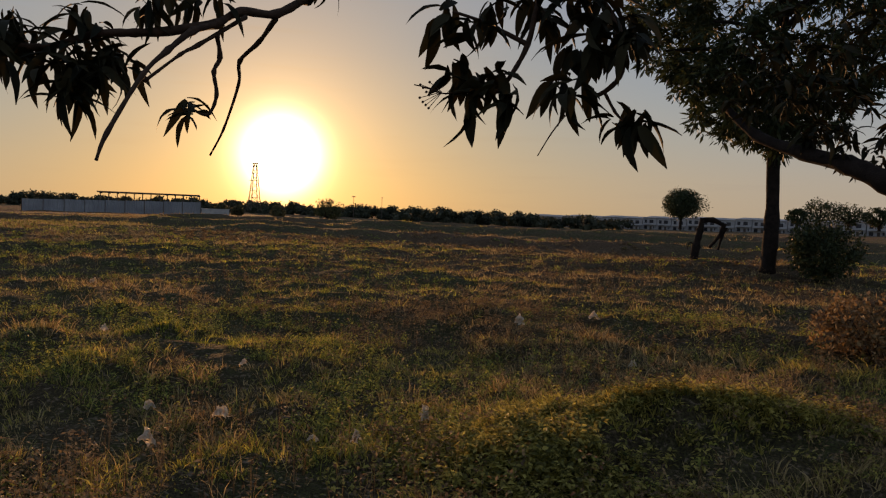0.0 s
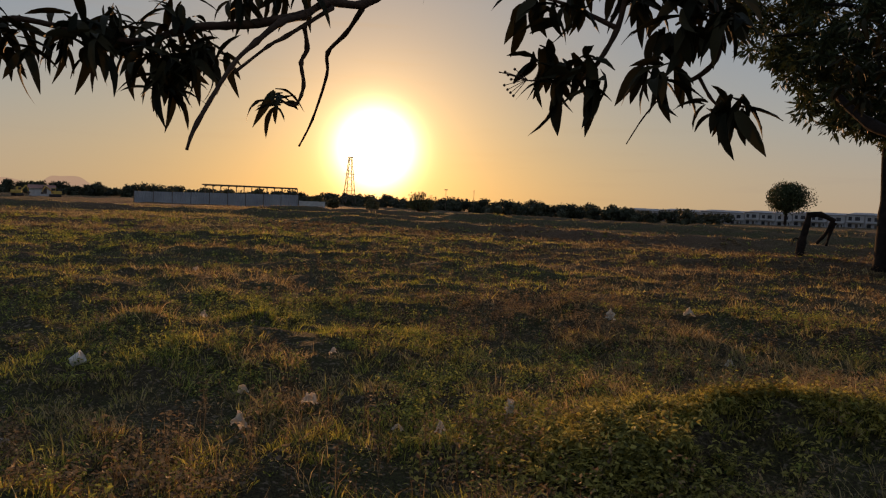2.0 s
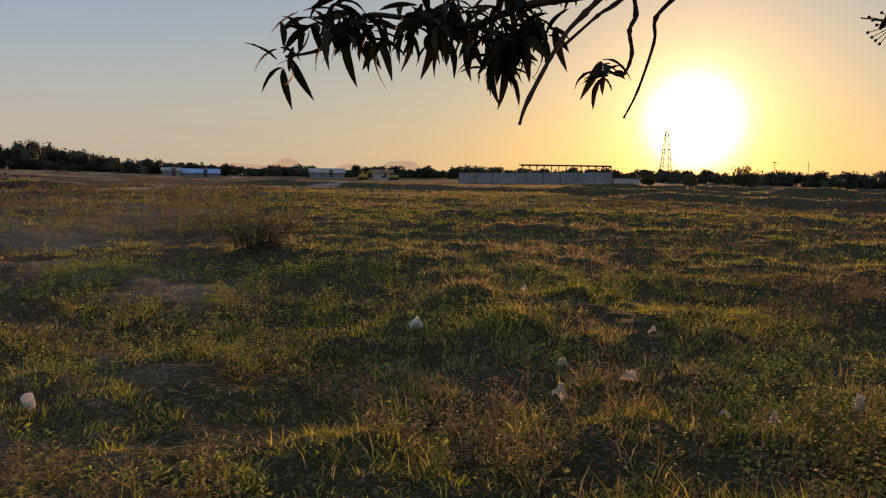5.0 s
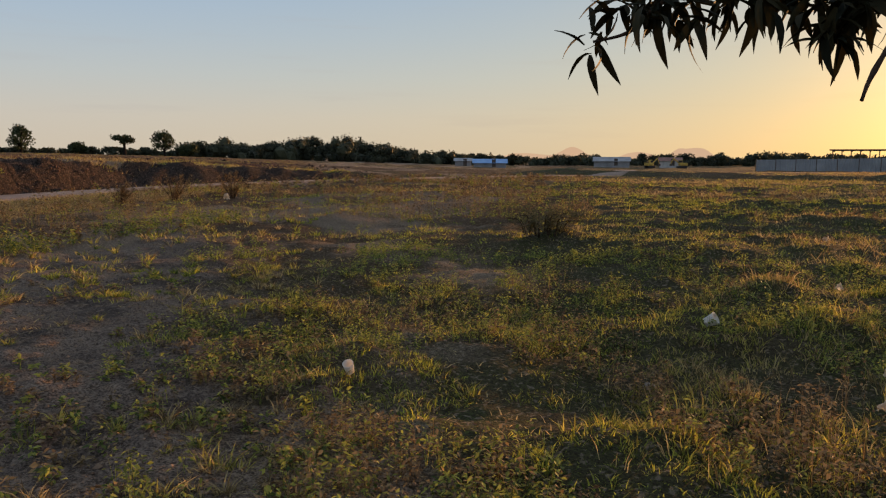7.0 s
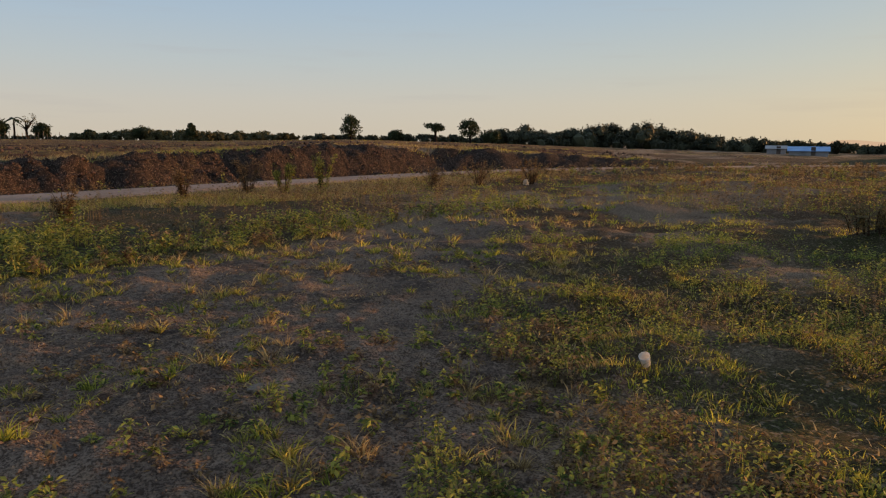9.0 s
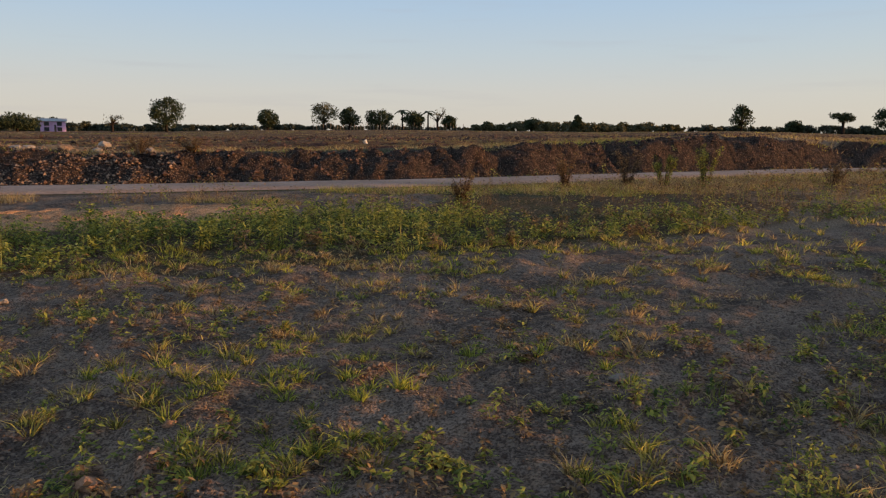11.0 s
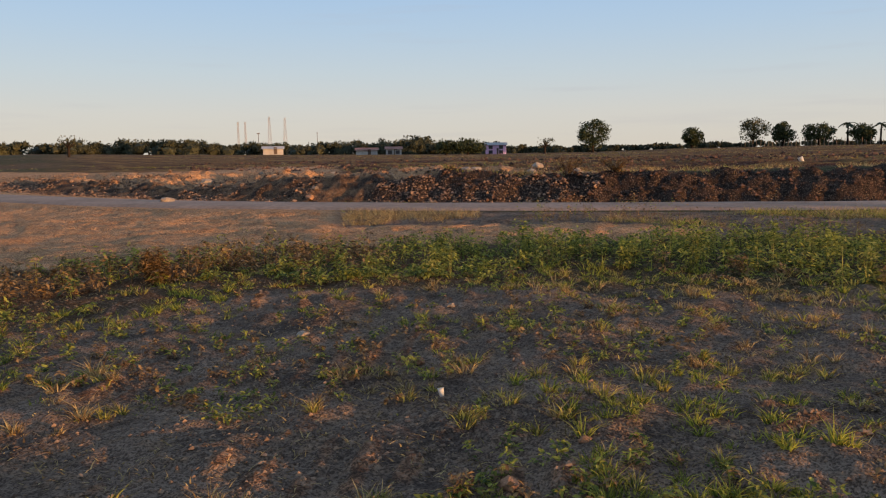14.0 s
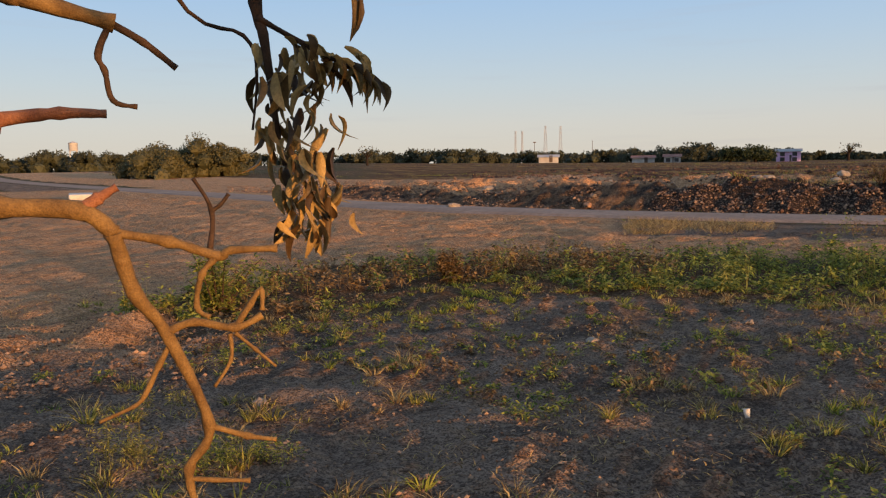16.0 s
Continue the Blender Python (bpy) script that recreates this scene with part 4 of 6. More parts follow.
# ---------------------------------------------------------------- trees
def crown_mesh(name, rng, centres, radii, per, leaf, material, squash=0.8, whorled=False):
    """A crown of many small leaf clumps: per folded leaves about each centre; whorled ones spray outwards and droop."""
    n = len(centres) * per
    c = np.repeat(centres, per, axis=0)
    r = np.repeat(radii, per)[:, None]
    v = rng.normal(0, 1, (n, 3)); v /= np.linalg.norm(v, axis=1)[:, None]
    v = v * rng.uniform(0.25, 1.0, (n, 1)) ** 0.6
    v[:, 2] *= squash
    p = c + v * r
    out = v * 1.6 + rng.normal(0, 0.35, (n, 3)) if whorled else rng.normal(0, 1, (n, 3))
    out[:, 2] -= 0.5
    out /= np.linalg.norm(out, axis=1)[:, None]
    side = np.cross(out, rng.normal(0, 1, (n, 3))); side /= np.linalg.norm(side, axis=1)[:, None]
    s = leaf * rng.uniform(0.6, 1.4, (n, 1))
    w = s * (0.13 if whorled else 0.24)
    V = np.stack([p - out * s * 0.5, p + side * w, p + out * s * 0.5, p - side * w], 1).reshape(-1, 3)
    k = np.arange(n)[:, None] * 4
    return mesh_of(name, V, np.concatenate([k + np.array([[0, 1, 2]]), k + np.array([[0, 2, 3]])]), material)


def tree(az, d, height, width, seed, label, group="", form="round", material=None, trunk=0.3, z=None, name="tree", dense=1.0, clear=None):
    """A tree: tapered trunk with limbs, and a crown of small clumps with gaps. form: round, tall, flat, bare or bush."""
    rng = np.random.default_rng(seed)
    p = polar(az, d)
    z0 = ground_height(p.x, p.y) if z is None else z
    t = thing(name, (p.x, p.y, z0 - 0.05), label, "bush" if form == "bush" else "tree", group)
    H, W = height, width
    base = {"round": 0.16, "tall": 0.12, "flat": 0.5, "bare": 0.35, "bush": 0.0}[form] if clear is None else clear
    rad = max(0.02 * H, 0.012 * d * 0.12)
    lean = rng.uniform(-0.04, 0.04, 2) * H
    wood = bmesh.new()
    ends = []
    if form != "bush":
        b2 = tube([(0, 0, -0.1), (lean[0] * 0.4, lean[1] * 0.4, H * base), (lean[0], lean[1], H * 0.75)], rad * 1.4, rad * 0.4, 7, 0.1, seed)
        tmp = bpy.data.meshes.new("t"); b2.to_mesh(tmp); b2.free(); wood.from_mesh(tmp)
    for k in range(9 if form == "bare" else 6):
        a = 2 * math.pi * (k + rng.uniform(0, 0.6)) / 6
        s0 = H * (base + (0.05 if form == "bush" else 0.12 * rng.uniform(0, 1)))
        e = (math.cos(a) * W * 0.34, math.sin(a) * W * 0.34, H * rng.uniform(max(base + 0.2, 0.45), 0.88))
        ends.append(e)
        b2 = tube([(lean[0] * 0.4, lean[1] * 0.4, s0), (e[0] * 0.5, e[1] * 0.5, (s0 + e[2]) * 0.52), e], rad * 0.6, rad * 0.15, 5, 0.1, seed + k)
        if form == "bush":
            part("stem", b2, BARK, t)
            continue
        tmp = bpy.data.meshes.new("t"); b2.to_mesh(tmp); b2.free(); wood.from_mesh(tmp)
    if form != "bush":
        part("trunk", wood, BARK, t)
    else:
        wood.free()
    n = int({"round": 46, "tall": 46, "flat": 26, "bare": 22, "bush": 34}[form] * dense)
    v = rng.normal(0, 1, (n, 3)); v /= np.linalg.norm(v, axis=1)[:, None]
    v *= rng.uniform(0.35, 1.0, (n, 1)) ** 0.5
    lob = 1 + 0.28 * np.sin(3 * np.arctan2(v[:, 1], v[:, 0]) + seed) * rng.uniform(0.4, 1, n)
    lo, hi = base + (0.02 if form != "bush" else 0.12), 0.93
    c = np.stack([v[:, 0] * W * 0.40 * lob, v[:, 1] * W * 0.40 * lob, H * ((lo + hi) / 2 + v[:, 2] * (hi - lo) / 2)], 1)
    if form == "tall":
        c[:, :2] *= (1.25 - 0.75 * c[:, 2:3] / H)
    c += np.array([lean[0], lean[1], 0])
    if form == "bare":
        c = np.array(ends * 3)[:n] + rng.normal(0, W * 0.08, (min(n, len(ends) * 3), 3))
    leaf = 0.055 + 0.0013 * d if H < 2 else max(0.25, 0.0023 * d)
    cr = crown_mesh("crown", rng, c, W * 0.5 * rng.uniform(0.22, 0.42, len(c)), 7 if form == "bare" else (60 if H < 2 else 52), leaf, material or CROWN)
    part("crown", cr, None, t)
    return t


def tall_weed(az, d, height, width, seed, label, material, name="tall_weed", stems=9, group="tall weeds", leaf=0.062):
    """A loose weed bush: thin leaning stems from one root, each feathered with small leaves."""
    rng = np.random.default_rng(seed)
    p = polar(az, d)
    z0 = ground_height(p.x, p.y)
    t = thing(name, (p.x, p.y, z0 - 0.03), label, "bush" if name == "bush" else "weeds", group)
    V, F, k = [], [], 0
    for i in range(stems):
        a, reach = rng.uniform(0, 2 * np.pi), width * 0.5 * rng.uniform(0.15, 1.0)
        h = height * rng.uniform(0.55, 1.0)
        foot = 0.05 if stems < 20 else 0.45 * reach
        line = [Vector((foot * math.cos(a), foot * math.sin(a), 0)), Vector((0.6 * reach * math.cos(a), 0.6 * reach * math.sin(a), 0.68 * h)), Vector((reach * math.cos(a), reach * math.sin(a), h * (1 if stems < 20 else 0.75)))]
        part("stem", tube(line, 0.010, 0.003, 5, 0.1, seed + i), TWIGDARK, t)
        u = rng.uniform(0.12, 1.0, 9)
        r = foot + (reach - foot) * u ** 1.2
        x, y = r * math.cos(a), r * math.sin(a)
        v, f = leaves(rng, x, y, u * h - 0.05, 15, np.full(9, 0.15), np.full(9, 0.11), np.full(9, leaf), stems=False, slim=0.2)
        V.append(v); F.append(f + k); k += len(v)
    part("foliage", mesh_of("foliage", np.vstack(V), np.vstack(F), material), None, t)


def palm(az, d, height, seed, label):
    rng = random.Random(seed)
    p = polar(az, d)
    z0 = ground_height(p.x, p.y)
    t = thing("palm_tree", (p.x, p.y, z0 - 0.05), label, "palm tree", "palms in the row")
    part("trunk", tube([(0, 0, 0), (0.2, 0, height * 0.45), (0.5, 0.1, height * 0.82)], 0.28, 0.16, 7, 0.1, seed), BARK, t)
    for k in range(13):
        a, up = 2 * math.pi * k / 13 + rng.random() * 0.3, rng.uniform(-0.2, 0.9)
        L = height * rng.uniform(0.26, 0.36)
        bm = bmesh.new()
        prev = None
        for i in range(8):
            u = i / 7
            r, z = L * u, L * (up * u - (0.5 + 0.5 * up) * u * u)
            c = Vector((0.5 + math.cos(a) * r, 0.1 + math.sin(a) * r, height * 0.82 + z))
            s = Vector((-math.sin(a), math.cos(a), 0)) * 0.42 * math.sin(math.pi * min(u + 0.12, 1) * 0.95)
            row = [bm.verts.new(c - s - Vector((0, 0, 0.16))), bm.verts.new(c), bm.verts.new(c + s - Vector((0, 0, 0.16)))]
            if prev:
                bm.faces.new((prev[0], prev[1], row[1], row[0])); bm.faces.new((prev[1], prev[2], row[2], row[1]))
            prev = row
        part("frond", bm, CROWN, t)


def woods(name, rows, seed, label, material):
    """A far belt of wood as one uneven mass of leaf clumps. rows: bearing, distance, height above the ground, width."""
    rng = np.random.default_rng(seed)
    base = bmesh.new(); bmesh.ops.create_icosphere(base, subdivisions=1, radius=1.0)
    BV = np.array([v.co[:] for v in base.verts]); BF = np.array([[v.index for v in f.verts] for f in base.faces]); base.free()
    V, F, k = [], [], 0
    for az, d, h, w in rows:
        p = polar(az, d)
        z0 = ground_height(p.x, p.y)
        n = 6
        # rounded masses of the crown, each dented and set about with loose leaves
        c = np.stack([p.x + rng.uniform(-0.34, 0.34, n) * w, p.y + rng.uniform(-0.34, 0.34, n) * w, z0 + h * np.where(np.arange(n) > 3, 0.14, rng.uniform(0.30, 0.70, n))], 1)
        c[0] = (p.x, p.y, z0 + h * 0.62)
        r = np.minimum(w * rng.uniform(0.22, 0.34, n), np.maximum(h * 0.30, z0 + h * 0.98 - c[:, 2]))
        rz = np.minimum(r, np.maximum(z0 + h - c[:, 2], 0.25 * h))
        for q, rr, rh in zip(c, r, rz):
            dent = 0.64 + rng.uniform(-0.2, 0.2, (len(BV), 1))
            V.append(BV * dent * np.array([rr, rr, rh]) + q); F.append(BF + k); k += len(BV)
        m = 1500 if d < 150 else 560
        j = rng.integers(0, n, m)
        v = rng.normal(0, 1, (m, 3)); v[:, 2] = np.abs(v[:, 2]) * 0.9 - 0.25 * np.abs(v[:, 1]); v /= np.linalg.norm(v, axis=1)[:, None]
        e = c[j] + v * np.stack([r[j], r[j], rz[j]], 1) * rng.uniform(0.62, 1.05, (m, 1))
        a, b2 = rng.normal(0, 1, (m, 3)), rng.normal(0, 1, (m, 3))
        sz = 0.0036 * d * rng.uniform(0.4, 1.2, (m, 1))
        a *= sz / np.linalg.norm(a, axis=1)[:, None]; b2 *= 0.6 * sz / np.linalg.norm(b2, axis=1)[:, None]
        V.append(np.stack([e - a * 0.5, e + b2, e + a * 0.5], 1).reshape(-1, 3)); F.append(np.arange(m * 3).reshape(-1, 3) + k); k += m * 3
    me = mesh_of(name, np.vstack(V), np.vstack(F), material)
    tagged(new(name, me), label, "woods", kind="stuff")


def belt(rnd, a0, a1, stepdeg, d, tops, w):
    """Rows for woods() between two bearings, their heights drawn from a table of bearing and height."""
    out, a = [], a0
    while a < a1:
        dd = d * rnd.uniform(0.96, 1.08)
        h = float(np.interp(a, [q[0] for q in tops], [q[1] for q in tops])) * rnd.choice((rnd.uniform(0.6, 0.85), rnd.uniform(0.8, 1.15)))
        out.append((a, dd, h, max(w, 1.25 * radians(stepdeg) * d) * rnd.uniform(0.75, 1.3)))
        a += stepdeg * rnd.uniform(0.7, 1.3)
    return out


def build_trees():
    rnd = random.Random(3)
    # dark low belt in front of the sun, past the meadow
    woods("far_woods", belt(rnd, -13, 15, 0.55, 300, ((-13, 5.0), (-8, 5.6), (-4, 6.2), (0, 6.4), (5, 5.6), (10, 4.6), (15, 4.4)), 9), 1, "dark distant belt of low trees on the horizon", WOODS)
    woods("far_woods", belt(rnd, 15, 52, 0.6, 290, ((15, 4.2), (25, 5.0), (32, 4.6), (40, 4.4), (48, 4.2), (52, 4.4)), 8), 2, "broken distant line of trees behind the site", WOODS)
    woods("far_woods", belt(rnd, 48, 69.5, 0.42, 240, ((48, 3.8), (52, 4.2), (55, 5.6), (57, 7.4), (58, 8.6), (60.5, 8.2), (62, 7.2), (65, 5.2), (67, 6.4), (69.5, 5.4)), 9), 3, "dark wood on a low rise beyond the road", WOODS)
    woods("far_bushes", belt(rnd, 68, 84, 0.8, 235, ((68, 2.0), (75, 2.4), (84, 1.6)), 6), 4, "low dark bushes along the horizon", WOODS)
    woods("far_bushes", belt(rnd, 84, 99, 0.45, 205, ((84, 1.6), (87, 2.6), (90, 3.2), (91, 4.2), (92.5, 2.4), (94.5, 3.2), (97, 2.0), (99, 2.2)), 4.5), 5, "olive thicket of thin bushes on the horizon", CROWN_DRY)
    woods("far_woods", belt(rnd, 99, 128, 0.7, 300, ((99, 1.6), (112, 2.2), (120, 2.6), (128, 4.4)), 8), 6, "low distant tree line behind the terrace", WOODS)
    woods("far_woods", belt(rnd, 127.5, 150, 0.5, 265, ((127.5, 3.6), (130, 5.0), (132, 5.4), (134.4, 7.0), (136.5, 5.4), (139, 4.2), (143, 4.4), (147, 4.2), (150, 4.6)), 10), 7, "dark belt of trees behind the far houses", WOODS)
    woods("far_woods", belt(rnd, 150, 186, 0.6, 255, ((150, 4.6), (155, 5.0), (159, 4.6), (163, 6.0), (170, 5.6), (176, 6.4), (186, 6.0)), 10), 8, "dark distant wood beyond the sandy ground", WOODS)
    woods("near_thicket", belt(rnd, 167.2, 174.2, 0.4, 108, ((167.2, 4.6), (169.5, 6.2), (172, 6.0), (174.2, 4.6)), 5.5), 9, "dense green thicket at the edge of the sand", CROWN_DRY)
    # single trees
    tree(-17.3, 215, 11.0, 11.2, 21, "solitary round-crowned dark tree on the meadow's far side", form="round", trunk=0.5, z=-0.3, dense=4.5, clear=0.27)
    for az, d, h, w, sd in ((-26.3, 260, 9.0, 13, 22), (-28.0, 262, 7.6, 10.5, 23), (-29.8, 265, 7.2, 9, 24), (-24.9, 262, 6.0, 7, 25)):
        tree(az, d, h, w, sd, "broad dark tree standing before the row houses", "trees by the row houses", z=1.2)
    tree(8.6, 140, 3.9, 5.4, 26, "bushy dark tree under the low sun", form="bush", dense=1.3)
    for az, d, h, w, sd in ((12.2, 150, 2.6, 3.4, 27), (16.2, 152, 2.6, 3.0, 28), (15.0, 154, 2.2, 3.0, 29), (22.6, 175, 3.6, 4, 30), (20.6, 175, 3.6, 3.6, 31)):
        tree(az, d, h, w, sd, "small ragged tree beside the metal fence", "trees by the fence", "tall", CROWN_DRY)
    for az, d, h, w, f, sd in ((79.9, 200, 6.6, 6.6, "tall", 41), (76.6, 230, 3.2, 5.4, "round", 42), (73.6, 200, 5.6, 5.4, "flat", 43), (71.0, 200, 7.0, 6.6, "tall", 44), (69.4, 200, 3.2, 5.4, "round", 45),
                               (91.1, 200, 4.6, 3.2, "tall", 46), (94.5, 200, 3.2, 5.0, "round", 47), (97.7, 205, 2.6, 3.4, "round", 48)):
        tree(az, d, h, w, sd, {"tall": "tall uneven tree on the terrace horizon", "flat": "flat-topped tree with a bare stem on the horizon", "round": "low round tree on the terrace horizon"}[f], "trees on the terrace", f)
    for az, h, w, f, sd in ((120.7, 9.4, 9.6, "round", 51), (113.8, 5.7, 6.0, "round", 52), (107.9, 6.3, 7.2, "round", 54), (105.7, 5.8, 8.4, "round", 55), (103.1, 5.2, 7.2, "round", 56),
                            (100.5, 4.2, 5.0, "round", 57), (129.9, 4.6, 9.0, "round", 58), (131.5, 4.4, 7.0, "round", 59)):
        tree(az, 220, h, w, sd, "rounded dark tree in the row by the fence posts", "row of round trees", f, CROWN, dense=2.0 if sd == 51 else 1.4)
    tree(109.8, 222, 8.0, 9.4, 53, "airy tree with thin olive foliage", "", "round", CROWN_DRY, dense=0.8)
    tree(101.4, 222, 6.0, 5.4, 60, "nearly bare spreading tree with pale limbs", "", "bare", CROWN_DRY)
    tree(124.2, 220, 4.8, 5.2, 61, "nearly bare small tree with thin twigs", "", "bare", CROWN_DRY)
    tree(157.7, 150, 3.8, 3.8, 62, "thin half-bare tree on the green field", "", "bare", CROWN_DRY)
    palm(104.0, 221, 6.6, 63, "coconut palm with drooping fronds")
    palm(102.1, 221, 6.4, 64, "coconut palm with drooping fronds")
    # bushes of the meadow and tall weeds by the road
    tall_weed(43.8, 13.2, 0.55, 1.9, 71, "low twiggy brown bush on a hummock", CROWN_DRY, "bush", 30, "", 0.045)
    tree(-26.4, 22.0, 1.75, 1.9, 72, "dense dark bush beside the tree trunk", "", "bush", CROWN, name="bush", dense=4.5)
    tree(-30.2, 9.6, 0.75, 1.5, 73, "reddish dry shrub in the shaded grass", "", "bush", WEEDBROWN, name="shrub", dense=2.0)
    for az, d, h, w, m in ((99.4, 14.9, 0.8, 0.6, WEEDBROWN), (91.9, 20.8, 0.95, 0.9, WEEDBROWN), (87.4, 22.3, 1.3, 0.9, WEEDBROWN), (84.9, 22.6, 1.2, 0.7, WEED), (82.0, 23.2, 1.3, 0.9, WEED),
                           (70.5, 27.0, 0.9, 1.3, WEEDBROWN), (66.5, 27.5, 1.0, 1.4, WEEDBROWN), (74.0, 25.5, 0.8, 1.1, WEEDBROWN), (122.5, 26.2, 0.6, 1.2, WEEDBROWN), (119.0, 26.0, 0.5, 1.0, WEEDBROWN), (169.5, 8.3, 0.7, 0.8, WEED), (152.5, 9.8, 0.4, 0.5, WEEDBROWN)):
        tall_weed(az, d, h, w * 1.25, int(az * 10), "tall yellow-green weed bush near the road" if m is WEED else "tall withered reddish weed bush near the road", m, stems=12)


build_trees()


# ---------------------------------------------------------------- large tree with the bare trunk, and the dead stump
def lance_leaf(length, width, sag, fold, seed):
    """One lance-shaped leaf along +x, folded along its midrib and curving down."""
    rnd = random.Random(seed)
    bm = bmesh.new()
    rows = []
    for i in range(7):
        u = i / 6
        w = width * (math.sin(math.pi * min(0.06 + u * 0.94, 1)) ** 0.8) * 0.5 + 0.001
        x, z = length * u * (1 - 0.18 * sag * u), -length * sag * u * u * 0.6
        wav = 0.05 * width * math.sin(u * 17 + seed)
        rows.append([bm.verts.new((x, -w, z + fold * w + wav)), bm.verts.new((x, 0, z)), bm.verts.new((x, w, z + fold * w - wav))])
    for a, b in zip(rows, rows[1:]):
        for k in (0, 1):
            f = bm.faces.new((a[k], b[k], b[k + 1], a[k + 1])); f.smooth = True
    return bm


def leaf_meshes(material, sizes, curl=1.0):
    out = []
    for k, (ln, w, sag) in enumerate(sizes):
        bm = lance_leaf(ln, w, sag * curl, 0.45 * curl, k)
        me = bpy.data.meshes.new("leaf"); bm.to_mesh(me); bm.free(); me.materials.append(material)
        out.append(me)
    return out


def whorl(parent, origin, centre, n, meshes, rnd, droop=0.7, spread=1.0, scale=1.0):
    """A whorl of leaves round the end of a twig, each a part of its own."""
    for k in range(n):
        a = 360 * (k + rnd.uniform(-0.35, 0.35)) / n
        tilt = rnd.gauss(-4 + 40 * droop, 32)
        ob = new("leaf", rnd.choice(meshes))
        ob.parent = parent
        s = scale * rnd.uniform(0.7, 1.15)
        off = Vector((rnd.uniform(-1, 1), rnd.uniform(-1, 1), rnd.uniform(-1, 1))) * 0.03 * spread
        ob.matrix_basis = Matrix.Translation(Vector(centre) + off - origin) @ pose(0, 0, 0, 0, 0, a) @ pose(0, 0, 0, rnd.gauss(0, 25), tilt, 0) @ Matrix.Diagonal((s, s, s, 1))


def build_big_tree():
    rng = np.random.default_rng(77)
    p = polar(-23.3, 22.8)
    t = thing("mango_tree", (p.x, p.y, ground_height(p.x, p.y) - 0.05), "tall dark mango tree with a slim bare trunk", "tree")
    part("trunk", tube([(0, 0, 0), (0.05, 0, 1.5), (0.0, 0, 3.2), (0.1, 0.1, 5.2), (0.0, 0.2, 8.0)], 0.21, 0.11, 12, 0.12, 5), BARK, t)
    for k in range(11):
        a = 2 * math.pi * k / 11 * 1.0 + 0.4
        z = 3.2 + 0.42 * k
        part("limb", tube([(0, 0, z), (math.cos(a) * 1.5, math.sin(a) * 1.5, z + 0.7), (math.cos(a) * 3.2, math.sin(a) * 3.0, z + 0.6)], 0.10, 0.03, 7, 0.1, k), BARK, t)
    n = 860
    v = rng.normal(0, 1, (n, 3)); v /= np.linalg.norm(v, axis=1)[:, None]
    v *= rng.uniform(0.3, 1, (n, 1)) ** 0.45
    c = np.stack([v[:, 0] * 3.9, v[:, 1] * 3.6, 7.0 + v[:, 2] * 3.9], 1)
    c[:, :2] *= 0.72 + 0.36 * np.clip((c[:, 2:3] - 3.2) / 4, 0, 1)
    part("crown", crown_mesh("crown", rng, c, rng.uniform(0.22, 0.48, n), 44, 0.26, CROWN, 0.8, True), None, t, "dense dark crown of lance-shaped leaves")


def build_stump():
    p = polar(-18.4, 24.6)
    t = thing("dead_tree", (p.x, p.y, ground_height(p.x, p.y) - 0.05), "dead broken stump bent over like an arch", "tree stump")
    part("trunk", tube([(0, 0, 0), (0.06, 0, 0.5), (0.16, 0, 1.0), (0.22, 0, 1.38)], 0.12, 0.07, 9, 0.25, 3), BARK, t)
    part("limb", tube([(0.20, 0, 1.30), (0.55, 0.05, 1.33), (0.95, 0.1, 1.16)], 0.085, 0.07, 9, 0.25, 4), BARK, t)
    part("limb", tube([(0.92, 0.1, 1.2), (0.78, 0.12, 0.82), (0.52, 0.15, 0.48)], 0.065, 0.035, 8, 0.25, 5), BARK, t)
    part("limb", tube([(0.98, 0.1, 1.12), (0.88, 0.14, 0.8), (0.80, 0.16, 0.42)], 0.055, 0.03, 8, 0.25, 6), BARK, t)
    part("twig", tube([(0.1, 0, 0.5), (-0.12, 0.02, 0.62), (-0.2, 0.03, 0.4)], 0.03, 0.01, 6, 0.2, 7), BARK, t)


build_big_tree()
build_stump()


